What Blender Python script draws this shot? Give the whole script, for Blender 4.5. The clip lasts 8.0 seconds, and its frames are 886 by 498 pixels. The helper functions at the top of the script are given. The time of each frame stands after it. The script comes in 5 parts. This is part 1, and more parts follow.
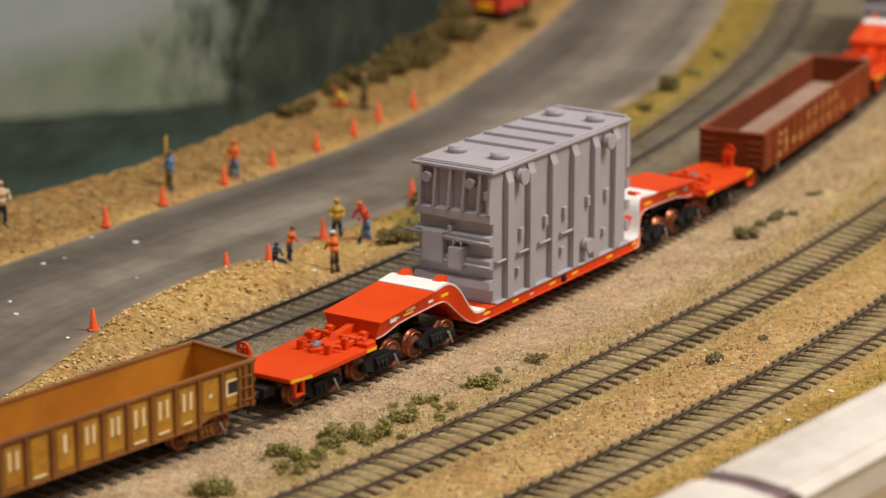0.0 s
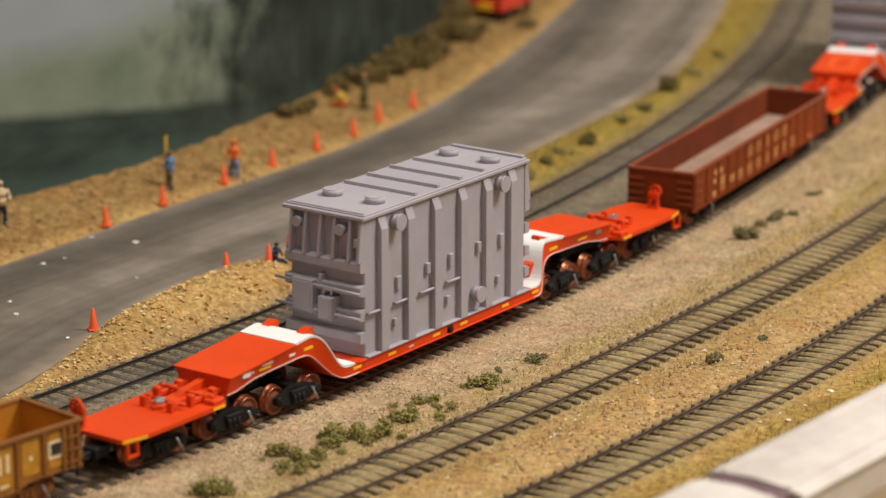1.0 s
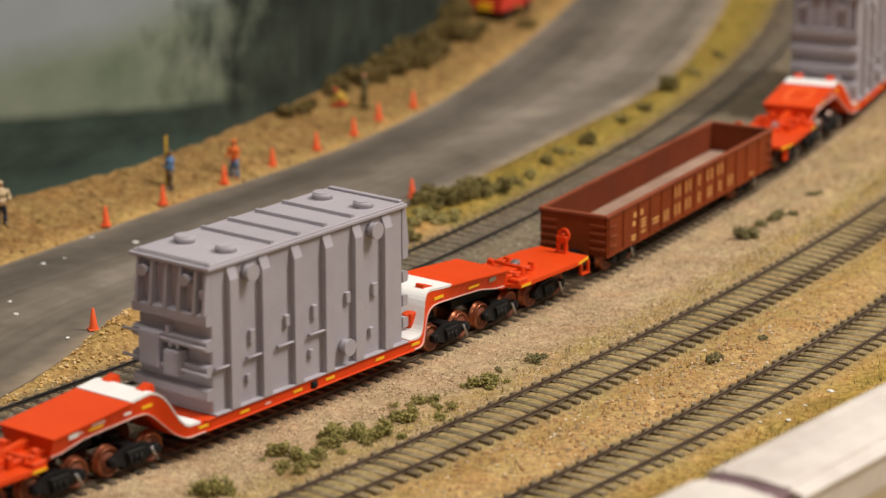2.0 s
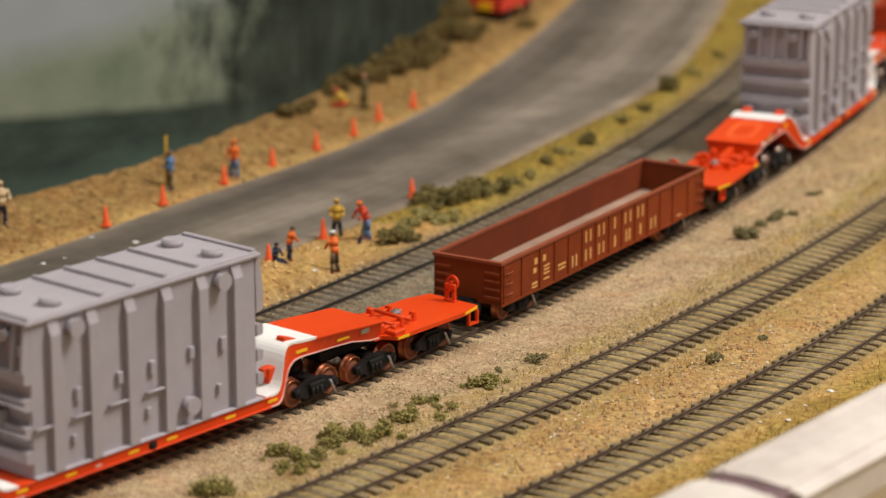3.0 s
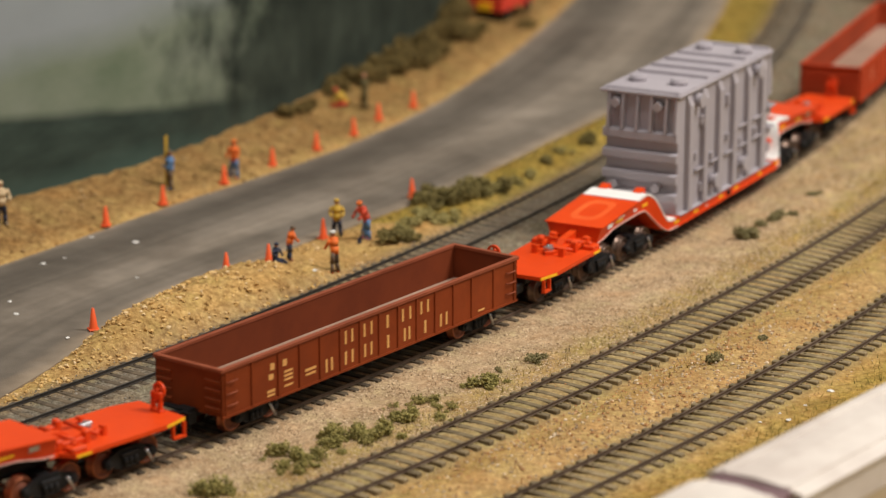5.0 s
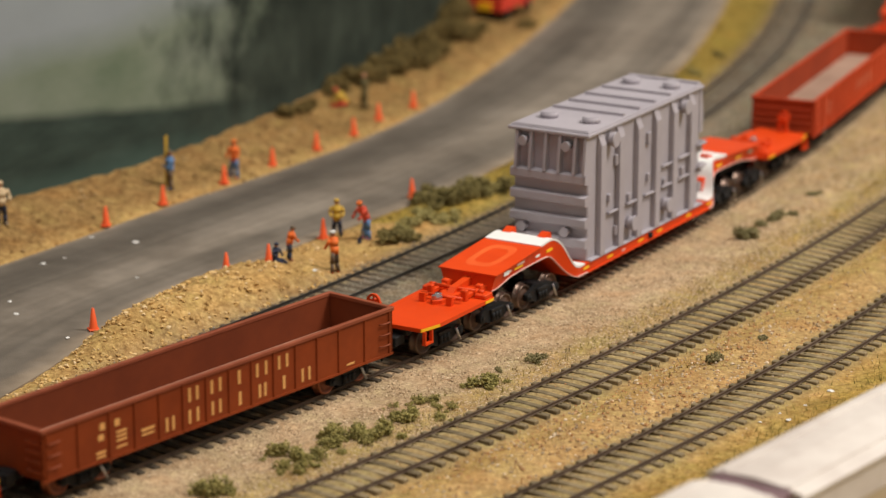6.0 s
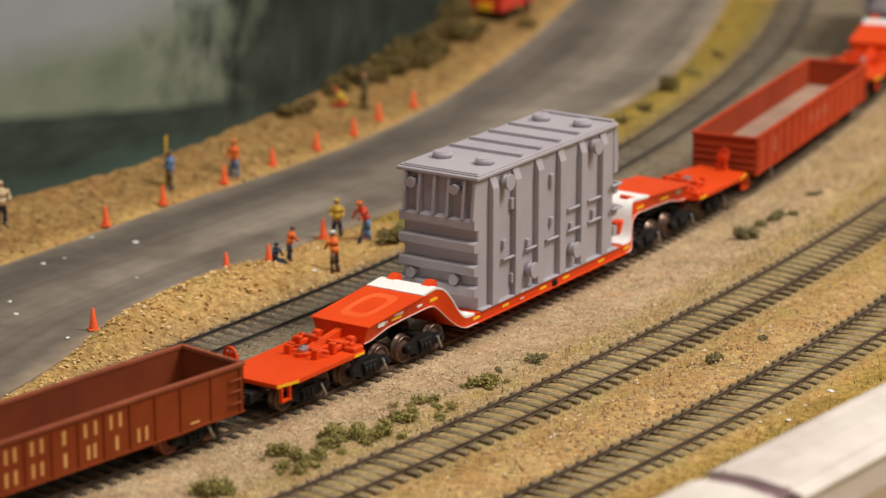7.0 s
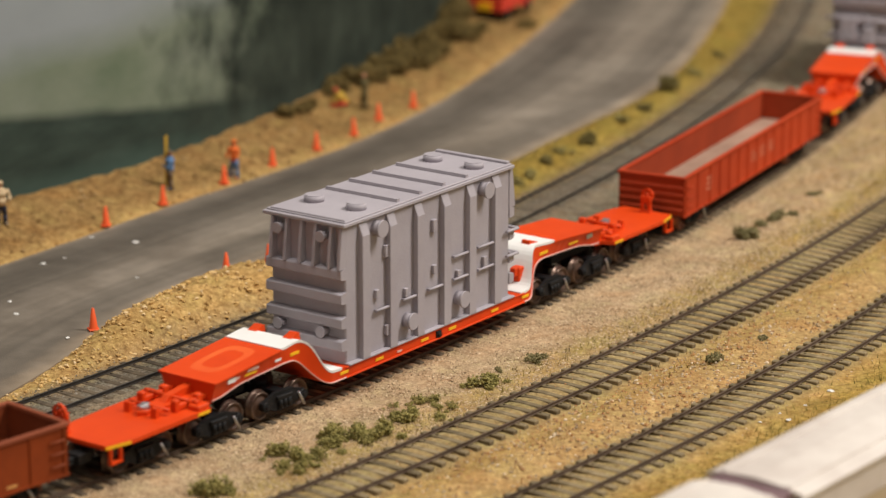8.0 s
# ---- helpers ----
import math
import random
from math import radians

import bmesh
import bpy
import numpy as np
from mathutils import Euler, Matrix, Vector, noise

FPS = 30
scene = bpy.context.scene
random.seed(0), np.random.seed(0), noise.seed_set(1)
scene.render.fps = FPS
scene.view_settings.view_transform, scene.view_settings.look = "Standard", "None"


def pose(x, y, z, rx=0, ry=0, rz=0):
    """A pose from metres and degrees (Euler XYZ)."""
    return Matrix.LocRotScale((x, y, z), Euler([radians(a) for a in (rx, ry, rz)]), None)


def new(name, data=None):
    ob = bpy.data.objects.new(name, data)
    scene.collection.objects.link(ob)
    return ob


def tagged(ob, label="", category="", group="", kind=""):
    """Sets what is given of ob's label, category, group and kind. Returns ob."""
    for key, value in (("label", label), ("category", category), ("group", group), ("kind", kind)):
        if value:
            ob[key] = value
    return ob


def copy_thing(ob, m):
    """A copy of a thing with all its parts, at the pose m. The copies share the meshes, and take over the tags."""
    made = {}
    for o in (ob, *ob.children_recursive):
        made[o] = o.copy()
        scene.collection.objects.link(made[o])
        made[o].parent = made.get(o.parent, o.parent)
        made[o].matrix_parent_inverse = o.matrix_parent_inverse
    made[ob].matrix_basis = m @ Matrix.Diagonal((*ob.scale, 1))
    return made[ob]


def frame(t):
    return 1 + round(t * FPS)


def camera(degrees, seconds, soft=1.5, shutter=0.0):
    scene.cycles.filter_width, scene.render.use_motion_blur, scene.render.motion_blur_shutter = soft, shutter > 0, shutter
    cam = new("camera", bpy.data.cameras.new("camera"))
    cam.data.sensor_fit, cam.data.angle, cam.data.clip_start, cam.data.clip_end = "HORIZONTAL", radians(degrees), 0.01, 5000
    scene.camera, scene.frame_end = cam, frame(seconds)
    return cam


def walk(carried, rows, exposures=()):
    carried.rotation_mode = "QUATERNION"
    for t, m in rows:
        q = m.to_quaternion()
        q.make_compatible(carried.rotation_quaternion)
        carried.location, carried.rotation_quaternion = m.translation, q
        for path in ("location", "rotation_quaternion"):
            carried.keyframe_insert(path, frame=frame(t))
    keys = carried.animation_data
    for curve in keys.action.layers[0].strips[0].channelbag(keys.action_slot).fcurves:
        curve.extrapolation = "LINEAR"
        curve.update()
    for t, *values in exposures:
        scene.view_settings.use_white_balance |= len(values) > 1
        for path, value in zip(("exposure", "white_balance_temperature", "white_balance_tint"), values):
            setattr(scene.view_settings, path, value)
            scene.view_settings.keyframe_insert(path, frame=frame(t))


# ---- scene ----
# A model railway in 1:87: all sizes are the true sizes of the models, in metres.

M = 0.001

# ---- camera: a long lens on a stand, focused on the main line ----
cam = camera(17.55, 8.0, soft=1.3, shutter=0.3)
EYE = pose(0, 0, 0.3570, 90 - 15.918, 0, 0)
walk(cam, [(0.0, EYE), (8.0, EYE)])
cam.data.dof.use_dof = True
cam.data.dof.focus_distance = 1.14
cam.data.dof.aperture_fstop = 10.5

# ---- light: a closed club room with lamps under its ceiling ----
world = bpy.data.worlds.new("room_air")
world.use_nodes = True
world.node_tree.nodes["Background"].inputs[0].default_value = (0.9, 0.95, 1.0, 1)
world.node_tree.nodes["Background"].inputs[1].default_value = 0.05
scene.world = world
scene.view_settings.exposure = 0.0


def ceiling_lamp(x, y, z, sx, sy, power, color):
    data = bpy.data.lights.new("ceiling_lamp", "AREA")
    data.shape, data.size, data.size_y = "RECTANGLE", sx, sy
    data.energy, data.color = power, color
    ob = new("ceiling_lamp", data)
    ob.matrix_basis = pose(x, y, z)
    return ob


ceiling_lamp(1.65, 0.98, 2.12, 1.2, 0.3, 83.0, (1.0, 0.95, 0.88))
ceiling_lamp(0.00, 0.65, 2.12, 1.2, 0.3, 23.0, (1.0, 0.95, 0.88))
ceiling_lamp(0.60, -1.40, 2.12, 1.2, 0.3, 12.0, (1.0, 0.95, 0.88))


# ---- materials ----
def material(name, colors, scale=300.0, rough=0.7, metal=0.0, bump=0.0, bump_scale=None, fine=0.35, detail=6.0, spec=0.4, coat=0.0):
    """colors: two or three base colours mixed by noise at a coarse and a fine scale."""
    m = bpy.data.materials.new(name)
    m.use_nodes = True
    t = m.node_tree
    b = t.nodes["Principled BSDF"]
    b.inputs["Roughness"].default_value, b.inputs["Metallic"].default_value = rough, metal
    b.inputs["Specular IOR Level"].default_value = spec
    b.inputs["Coat Weight"].default_value = coat
    co = t.nodes.new("ShaderNodeTexCoord")
    n1, n2 = t.nodes.new("ShaderNodeTexNoise"), t.nodes.new("ShaderNodeTexNoise")
    for n, s in ((n1, scale * 0.17), (n2, scale)):
        n.inputs["Scale"].default_value, n.inputs["Detail"].default_value = s, detail
        n.inputs["Roughness"].default_value = 0.62
        t.links.new(co.outputs["Object"], n.inputs["Vector"])
    mix = t.nodes.new("ShaderNodeMix")
    mix.inputs[0].default_value = fine
    t.links.new(n1.outputs[0], mix.inputs[2])
    t.links.new(n2.outputs[0], mix.inputs[3])
    ramp = t.nodes.new("ShaderNodeValToRGB")
    e = ramp.color_ramp.elements
    steps = [0.36, 0.64] if len(colors) == 2 else [0.34, 0.5, 0.66]
    e[0].position, e[1].position = steps[0], steps[-1]
    e[0].color, e[1].color = (*colors[0], 1), (*colors[-1], 1)
    if len(colors) == 3:
        k = e.new(0.5)
        k.color = (*colors[1], 1)
    t.links.new(mix.outputs[0], ramp.inputs[0])
    t.links.new(ramp.outputs[0], b.inputs["Base Color"])
    r = t.nodes.new("ShaderNodeMapRange")
    r.inputs[3].default_value, r.inputs[4].default_value = max(0.03, rough - 0.12), min(1.0, rough + 0.12)
    t.links.new(n1.outputs[0], r.inputs[0])
    t.links.new(r.outputs[0], b.inputs["Roughness"])
    if bump:
        n3 = t.nodes.new("ShaderNodeTexNoise")
        n3.inputs["Scale"].default_value, n3.inputs["Detail"].default_value = bump_scale or scale * 3, 4
        t.links.new(co.outputs["Object"], n3.inputs["Vector"])
        bp = t.nodes.new("ShaderNodeBump")
        bp.inputs["Strength"].default_value, bp.inputs["Distance"].default_value = bump, 0.0006
        t.links.new(n3.outputs[0], bp.inputs["Height"])
        t.links.new(bp.outputs[0], b.inputs["Normal"])
    return m


ORANGE = material("orange_red_paint", [(0.61, 0.045, 0.003), (0.70, 0.060, 0.005)], 120, 0.5, bump=0.08, spec=0.28)
WHITE = material("white_paint", [(0.74, 0.72, 0.70), (0.82, 0.80, 0.78)], 150, 0.55)
YELLOW = material("yellow_sticker", [(0.85, 0.45, 0.01), (0.92, 0.52, 0.02)], 200, 0.5)
BLACK = material("black_truck_plastic", [(0.006, 0.006, 0.007), (0.014, 0.013, 0.013)], 400, 0.6, bump=0.2, spec=0.25)
COPPER = material("copper_wheel_metal", [(0.22, 0.07, 0.035), (0.40, 0.14, 0.07)], 300, 0.32, 0.85)
DARK_WHEEL = material("dark_wheel_metal", [(0.07, 0.045, 0.035), (0.20, 0.14, 0.11)], 300, 0.35, 0.8)
DARK_FACE = material("dark_wheel_face", [(0.05, 0.025, 0.018), (0.10, 0.05, 0.03)], 400, 0.5, 0.1)
WHEELFACE = material("brown_wheel_face", [(0.13, 0.035, 0.016), (0.22, 0.06, 0.025)], 400, 0.5, 0.1)
STEEL = material("bare_steel", [(0.45, 0.45, 0.47), (0.6, 0.6, 0.62)], 300, 0.3, 0.9)
GREY = material("lilac_grey_plastic", [(0.345, 0.312, 0.345), (0.395, 0.360, 0.392)], 130, 0.6, bump=0.15, bump_scale=900)
BROWN = material("oxide_brown_paint", [(0.165, 0.026, 0.004), (0.245, 0.041, 0.006)], 120, 0.6, bump=0.1, spec=0.25)
# paler than the sides: dust, and the top rail's reflection put into the colour
BROWN_TRIM = material("dusty_brown_rail_sheen", [(0.19, 0.042, 0.016), (0.28, 0.072, 0.032)], 150, 0.65, spec=0.25)
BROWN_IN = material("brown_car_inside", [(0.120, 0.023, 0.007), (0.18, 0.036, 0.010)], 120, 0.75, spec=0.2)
BROWN_FLOOR = material("dusty_brown_floor", [(0.26, 0.165, 0.12), (0.38, 0.255, 0.19)], 160, 0.85, spec=0.2)
RED = material("faded_red_paint", [(0.36, 0.034, 0.008), (0.52, 0.058, 0.013)], 70, 0.65, bump=0.1, spec=0.22, fine=0.45)
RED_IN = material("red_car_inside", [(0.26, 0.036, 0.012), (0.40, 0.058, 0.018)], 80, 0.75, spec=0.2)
TAN = material("weathered_mustard_paint", [(0.17, 0.060, 0.010), (0.28, 0.110, 0.012), (0.38, 0.165, 0.016)], 150, 0.6, fine=0.5, bump=0.1)
TAN_FIELD = material("mustard_panel_paint", [(0.27, 0.105, 0.012), (0.42, 0.195, 0.016), (0.55, 0.27, 0.026)], 190, 0.6, fine=0.6, bump=0.1)
TAN_IN = material("mustard_car_inside", [(0.35, 0.122, 0.007), (0.50, 0.205, 0.010)], 90, 0.7)
TAN_TRIM = material("brown_weathered_trim", [(0.16, 0.056, 0.012), (0.26, 0.098, 0.018)], 150, 0.7)
CREAM = material("cream_lettering", [(0.78, 0.62, 0.36), (0.85, 0.70, 0.44)], 300, 0.6)
GOLD = material("yellow_lettering", [(0.60, 0.29, 0.085), (0.72, 0.38, 0.12)], 300, 0.6)
RAIL = material("weathered_rail", [(0.075, 0.050, 0.034), (0.14, 0.095, 0.068)], 300, 0.42, 0.25)
RAIL_DARK = material("dark_rail", [(0.030, 0.027, 0.025), (0.065, 0.056, 0.050)], 300, 0.36, 0.3)
CONE = material("orange_cone_plastic", [(0.80, 0.095, 0.02), (0.86, 0.13, 0.03)], 300, 0.5)
CAR_WHITE = material("off_white_roof_paint", [(0.47, 0.40, 0.36), (0.63, 0.57, 0.52), (0.70, 0.645, 0.59)], 55, 0.65, fine=0.3, bump=0.1)
# violet-grey that stands for the shade in the gap between the white cars
CAR_GAP_SHADE = material("violet_grey_gap_shade", [(0.19, 0.115, 0.125), (0.29, 0.19, 0.205)], 200, 0.7)


# ---- mesh helpers, in millimetres ----
def box(bm, x0, x1, y0, y1, z0, z1, bev=0.0, mat=0):
    g = bmesh.ops.create_cube(bm, size=1.0)
    for v in g["verts"]:
        v.co = Vector(((x0 + x1) / 2 + v.co.x * (x1 - x0), (y0 + y1) / 2 + v.co.y * (y1 - y0), (z0 + z1) / 2 + v.co.z * (z1 - z0))) * M
    faces = {f for v in g["verts"] for f in v.link_faces}
    for f in faces:
        f.material_index = mat
    if bev:
        edges = list({e for v in g["verts"] for e in v.link_edges})
        bmesh.ops.bevel(bm, geom=edges, offset=bev * M, segments=1, affect="EDGES")


def prism(bm, pts, a0, a1, axis="y", mat=0):
    """The outline pts, extruded along y (points are x, z), along x (y, z) or along z (x, y)."""
    def at(p, a):
        q = {"y": (p[0], a, p[1]), "x": (a, p[0], p[1]), "z": (p[0], p[1], a)}[axis]
        return bm.verts.new(Vector(q) * M)
    A, B = [at(p, a0) for p in pts], [at(p, a1) for p in pts]
    fs = [bm.faces.new(A), bm.faces.new(list(reversed(B)))]
    n = len(pts)
    fs += [bm.faces.new((A[(i + 1) % n], A[i], B[i], B[(i + 1) % n])) for i in range(n)]
    bmesh.ops.recalc_face_normals(bm, faces=fs)
    for f in fs:
        f.material_index = mat


def cyl(bm, c, axis, r, h, seg=16, r2=None, mat=0, smooth=True):
    """A cylinder or cone with the middle c, along the axis."""
    q = Vector((0, 0, 1)).rotation_difference(Vector(axis)).to_matrix().to_4x4()
    g = bmesh.ops.create_cone(bm, cap_ends=True, segments=seg, radius1=r * M, radius2=(r if r2 is None else r2) * M, depth=h * M,
                              matrix=Matrix.Translation(Vector(c) * M) @ q)
    for f in {f for v in g["verts"] for f in v.link_faces}:
        f.material_index, f.smooth = mat, smooth and len(f.verts) == 4


def bar(bm, a, b, r, seg=6, mat=0):
    a, b = Vector(a), Vector(b)
    cyl(bm, (a + b) / 2, b - a, r, (b - a).length, seg, mat=mat)


def lathe(bm, profile, seg=24, axis="y", mats=None):
    """Turns the profile (radius, place along the axis) round the axis."""
    rings = []
    for r, a in profile:
        ring = []
        for i in range(seg):
            w = 2 * math.pi * i / seg
            u, v = r * math.cos(w), r * math.sin(w)
            ring.append(bm.verts.new(Vector((u, a, v) if axis == "y" else (u, v, a)) * M))
        rings.append(ring)
    fs = []
    for k, (A, B) in enumerate(zip(rings, rings[1:])):
        for i in range(seg):
            f = bm.faces.new((A[i], A[(i + 1) % seg], B[(i + 1) % seg], B[i]))
            f.smooth, f.material_index = True, mats[k] if mats else 0
            fs.append(f)
    for ring, k in ((rings[0], 0), (rings[-1], -1)):
        f = bm.faces.new(ring)
        f.material_index = mats[k] if mats else 0
        fs.append(f)
    bmesh.ops.recalc_face_normals(bm, faces=fs)


def part(name, bm, mats, parent=None, label=""):
    me = bpy.data.meshes.new(name)
    bm.to_mesh(me)
    bm.free()
    for m in mats if isinstance(mats, (list, tuple)) else [mats]:
        me.materials.append(m)
    ob = new(name, me)
    if parent:
        ob.parent = parent
    return tagged(ob, label)


def thing(name, label, category, group="", m=None):
    e = new(name)
    e.empty_display_size = 0.01
    if m:
        e.matrix_basis = m
    return tagged(e, label, category, group)


def boxpart(name, parent, mat, *dims, bev=0.0, label=""):
    bm = bmesh.new()
    box(bm, *dims, bev=bev)
    return part(name, bm, mat, parent, label)


# ---- plan: track and road lines ----
S0, S1, DS = -1.0, 1.4, 0.002


def main_line():
    """Places and headings along the main line by curved length: an easing curve, bent to the left."""
    n = int((S1 - S0) / DS) + 1
    s = S0 + DS * np.arange(n)
    k = np.clip(s, -0.6, 0.3)
    bend = 0.52356 - 0.31262 * k - 1.53408 * k * k
    head = np.cumsum(bend) * DS
    i0 = int(round(-S0 / DS))
    head = head - head[i0] + radians(60.591)
    x, y = np.cumsum(np.cos(head)) * DS, np.cumsum(np.sin(head)) * DS
    return s, x - x[i0] + 0.09458, y - y[i0] + 1.27730


MS, MX, MY = main_line()


def on_main(s):
    return np.interp(s, MS, MX), np.interp(s, MS, MY)


def poly_line(c, y0, y1):
    """X by Y for a line given as a polynomial in Y - 1.2, straight past y0 and y1."""
    p, d = np.poly1d(c), np.poly1d(c).deriv()

    def f(y):
        k = np.clip(y, y0, y1) - 1.2
        return p(k) + d(k) * (y - 1.2 - k)
    return f


back_x = poly_line((0.0044, -0.3686, 0.6508, -0.0370), 0.95, 1.95)
mid_x = poly_line((-0.3568, 0.6260, 0.1416), 0.92, 1.40)
near_x = poly_line((-0.4737, 0.5597, 0.2130), 0.90, 1.30)
NEAR_Y = (0.9, 1.047, 1.092, 1.160, 1.217, 1.253, 1.289, 1.332, 1.409, 1.482, 1.570, 1.652, 1.787, 1.844, 2.4)
NEAR_X = (-0.245, -0.172, -0.152, -0.136, -0.098, -0.073, -0.052, -0.015, 0.028, 0.065, 0.114, 0.142, 0.174, 0.185, 0.275)
FAR_Y = (0.9, 1.230, 1.287, 1.343, 1.376, 1.427, 1.502, 1.571, 1.677, 1.825, 2.4)
FAR_X = (-0.440, -0.198, -0.161, -0.127, -0.101, -0.065, -0.025, 0.004, 0.039, 0.079, 0.200)
WALL_Y = (0.7, 1.10, 1.306, 1.338, 1.382, 1.461, 1.548, 1.622, 1.756, 2.1, 2.6)
WALL_X = (-0.72, -0.36, -0.205, -0.181, -0.145, -0.100, -0.060, -0.030, 0.006, 0.075, 0.16)


def smooth_interp(y, ys, xs):
    w = np.array((-2, -1, 0, 1, 2)) * 0.018
    return np.mean([np.interp(np.asarray(y) + a, ys, xs) for a in w], axis=0)


road_near = lambda y: smooth_interp(y, NEAR_Y, NEAR_X)
road_far = lambda y: smooth_interp(y, FAR_Y, FAR_X)
wall_x = lambda y: smooth_interp(y, WALL_Y, WALL_X)


def beside(f, x, y):
    """The distance from a line, positive on its camera side."""
    slope = (f(y + 0.005) - f(y - 0.005)) / 0.01
    return (x - f(y)) / np.sqrt(1 + slope * slope)


def main_x(y):
    return np.interp(y, MY, MX)


# ---- ground ----
def ground_height(x, y):
    """The relief of the scenery, in metres over the rail heads' level."""
    z = np.full(np.shape(x), -0.0026)
    d0, dn, df = beside(back_x, x, y), beside(road_near, x, y), beside(road_far, x, y)
    d1 = beside(main_x, x, y)
    # spoil heap between the road and the back track
    w = np.clip(dn / np.maximum(dn - d0 - 0.016, 1e-4), 0, 1)
    along = np.clip((y - 1.075) / 0.05, 0, 1) * np.clip((1.236 - y) / 0.035, 0, 1)
    low = np.clip((y - 1.24) / 0.05, 0, 1) * np.clip((1.70 - y) / 0.1, 0, 1)
    z = z + np.where((dn > 0) & (d0 < -0.016), np.sin(math.pi * w) ** 0.8 * (0.0112 * along + 0.003 * low), 0)
    # bank behind the road
    b = np.clip(-df - 0.004, 0, 0.06)
    z = z + np.where(df < 0, 0.0135 * (b / 0.05) ** 0.85, 0)
    # the road's bed
    z = np.where((df > 0.002) & (dn < -0.002), -0.0042, z)
    # beds of the tracks, filled up between the ties
    for f, top in ((back_x, -0.0017), (mid_x, -0.0024), (near_x, -0.0024), (main_x, -0.0021)):
        d = np.abs(beside(f, x, y))
        z = np.maximum(z, np.where(d < 0.024, top - 0.0009 * np.clip((d - 0.015) / 0.008, 0, 1), -1))
    # shallow hollow and rise beside the main line
    z = z + np.where(d1 > 0.02, 0.0007 * np.sin(d1 * 190), 0)
    return z


def stroke(x, y, scale, seed=0.0):
    return noise.fractal(Vector((x * scale + seed, y * scale, seed)), 0.8, 2.0, 4)


def axis_steps(a, b, lo, hi, fine, coarse):
    return np.concatenate([np.arange(a, lo, coarse), np.arange(lo, hi, fine), np.arange(hi, b + coarse, coarse)])


def zone_weights(x, y):
    """Which soil lies where: grey gravel, yellow-olive grass, pale sand."""
    d0, d1 = beside(back_x, x, y), beside(main_x, x, y)
    d2, d3 = beside(mid_x, x, y), beside(near_x, x, y)
    dn, df = beside(road_near, x, y), beside(road_far, x, y)
    gravel = np.clip(1.3 - abs(d0 - 0.004) / 0.022, 0, 1)
    gravel = np.maximum(gravel, ((d0 > 0) & (d1 < -0.0)) * 0.9)
    sand = np.clip((d1 + 0.012) / 0.01, 0, 1) * np.clip((0.004 - d2) / 0.03 + 0.15, 0, 1)
    sand = np.maximum(sand, 0.25 * ((d2 > 0.012) & (d3 < -0.012)))
    grass = np.exp(-((d2 + 0.022) / 0.010) ** 2) * 0.6 + np.clip((d3 - 0.010) / 0.02, 0, 1) * 0.8
    grass = grass + np.exp(-((d2 - 0.022) / 0.008) ** 2) * 0.35
    grass = grass + ((dn > 0.0) & (d0 < -0.014) & (y > 1.30)) * 1.0
    grass = grass + 0.42 * np.clip((y - 1.2) / 0.25, 0, 1) * (d1 > 0.016)
    grass = grass + (df < -0.02) * np.clip((y - 1.42) / 0.1, 0, 1) * 0.5
    return gravel, np.clip(grass, 0, 1), np.clip(sand, 0, 1)


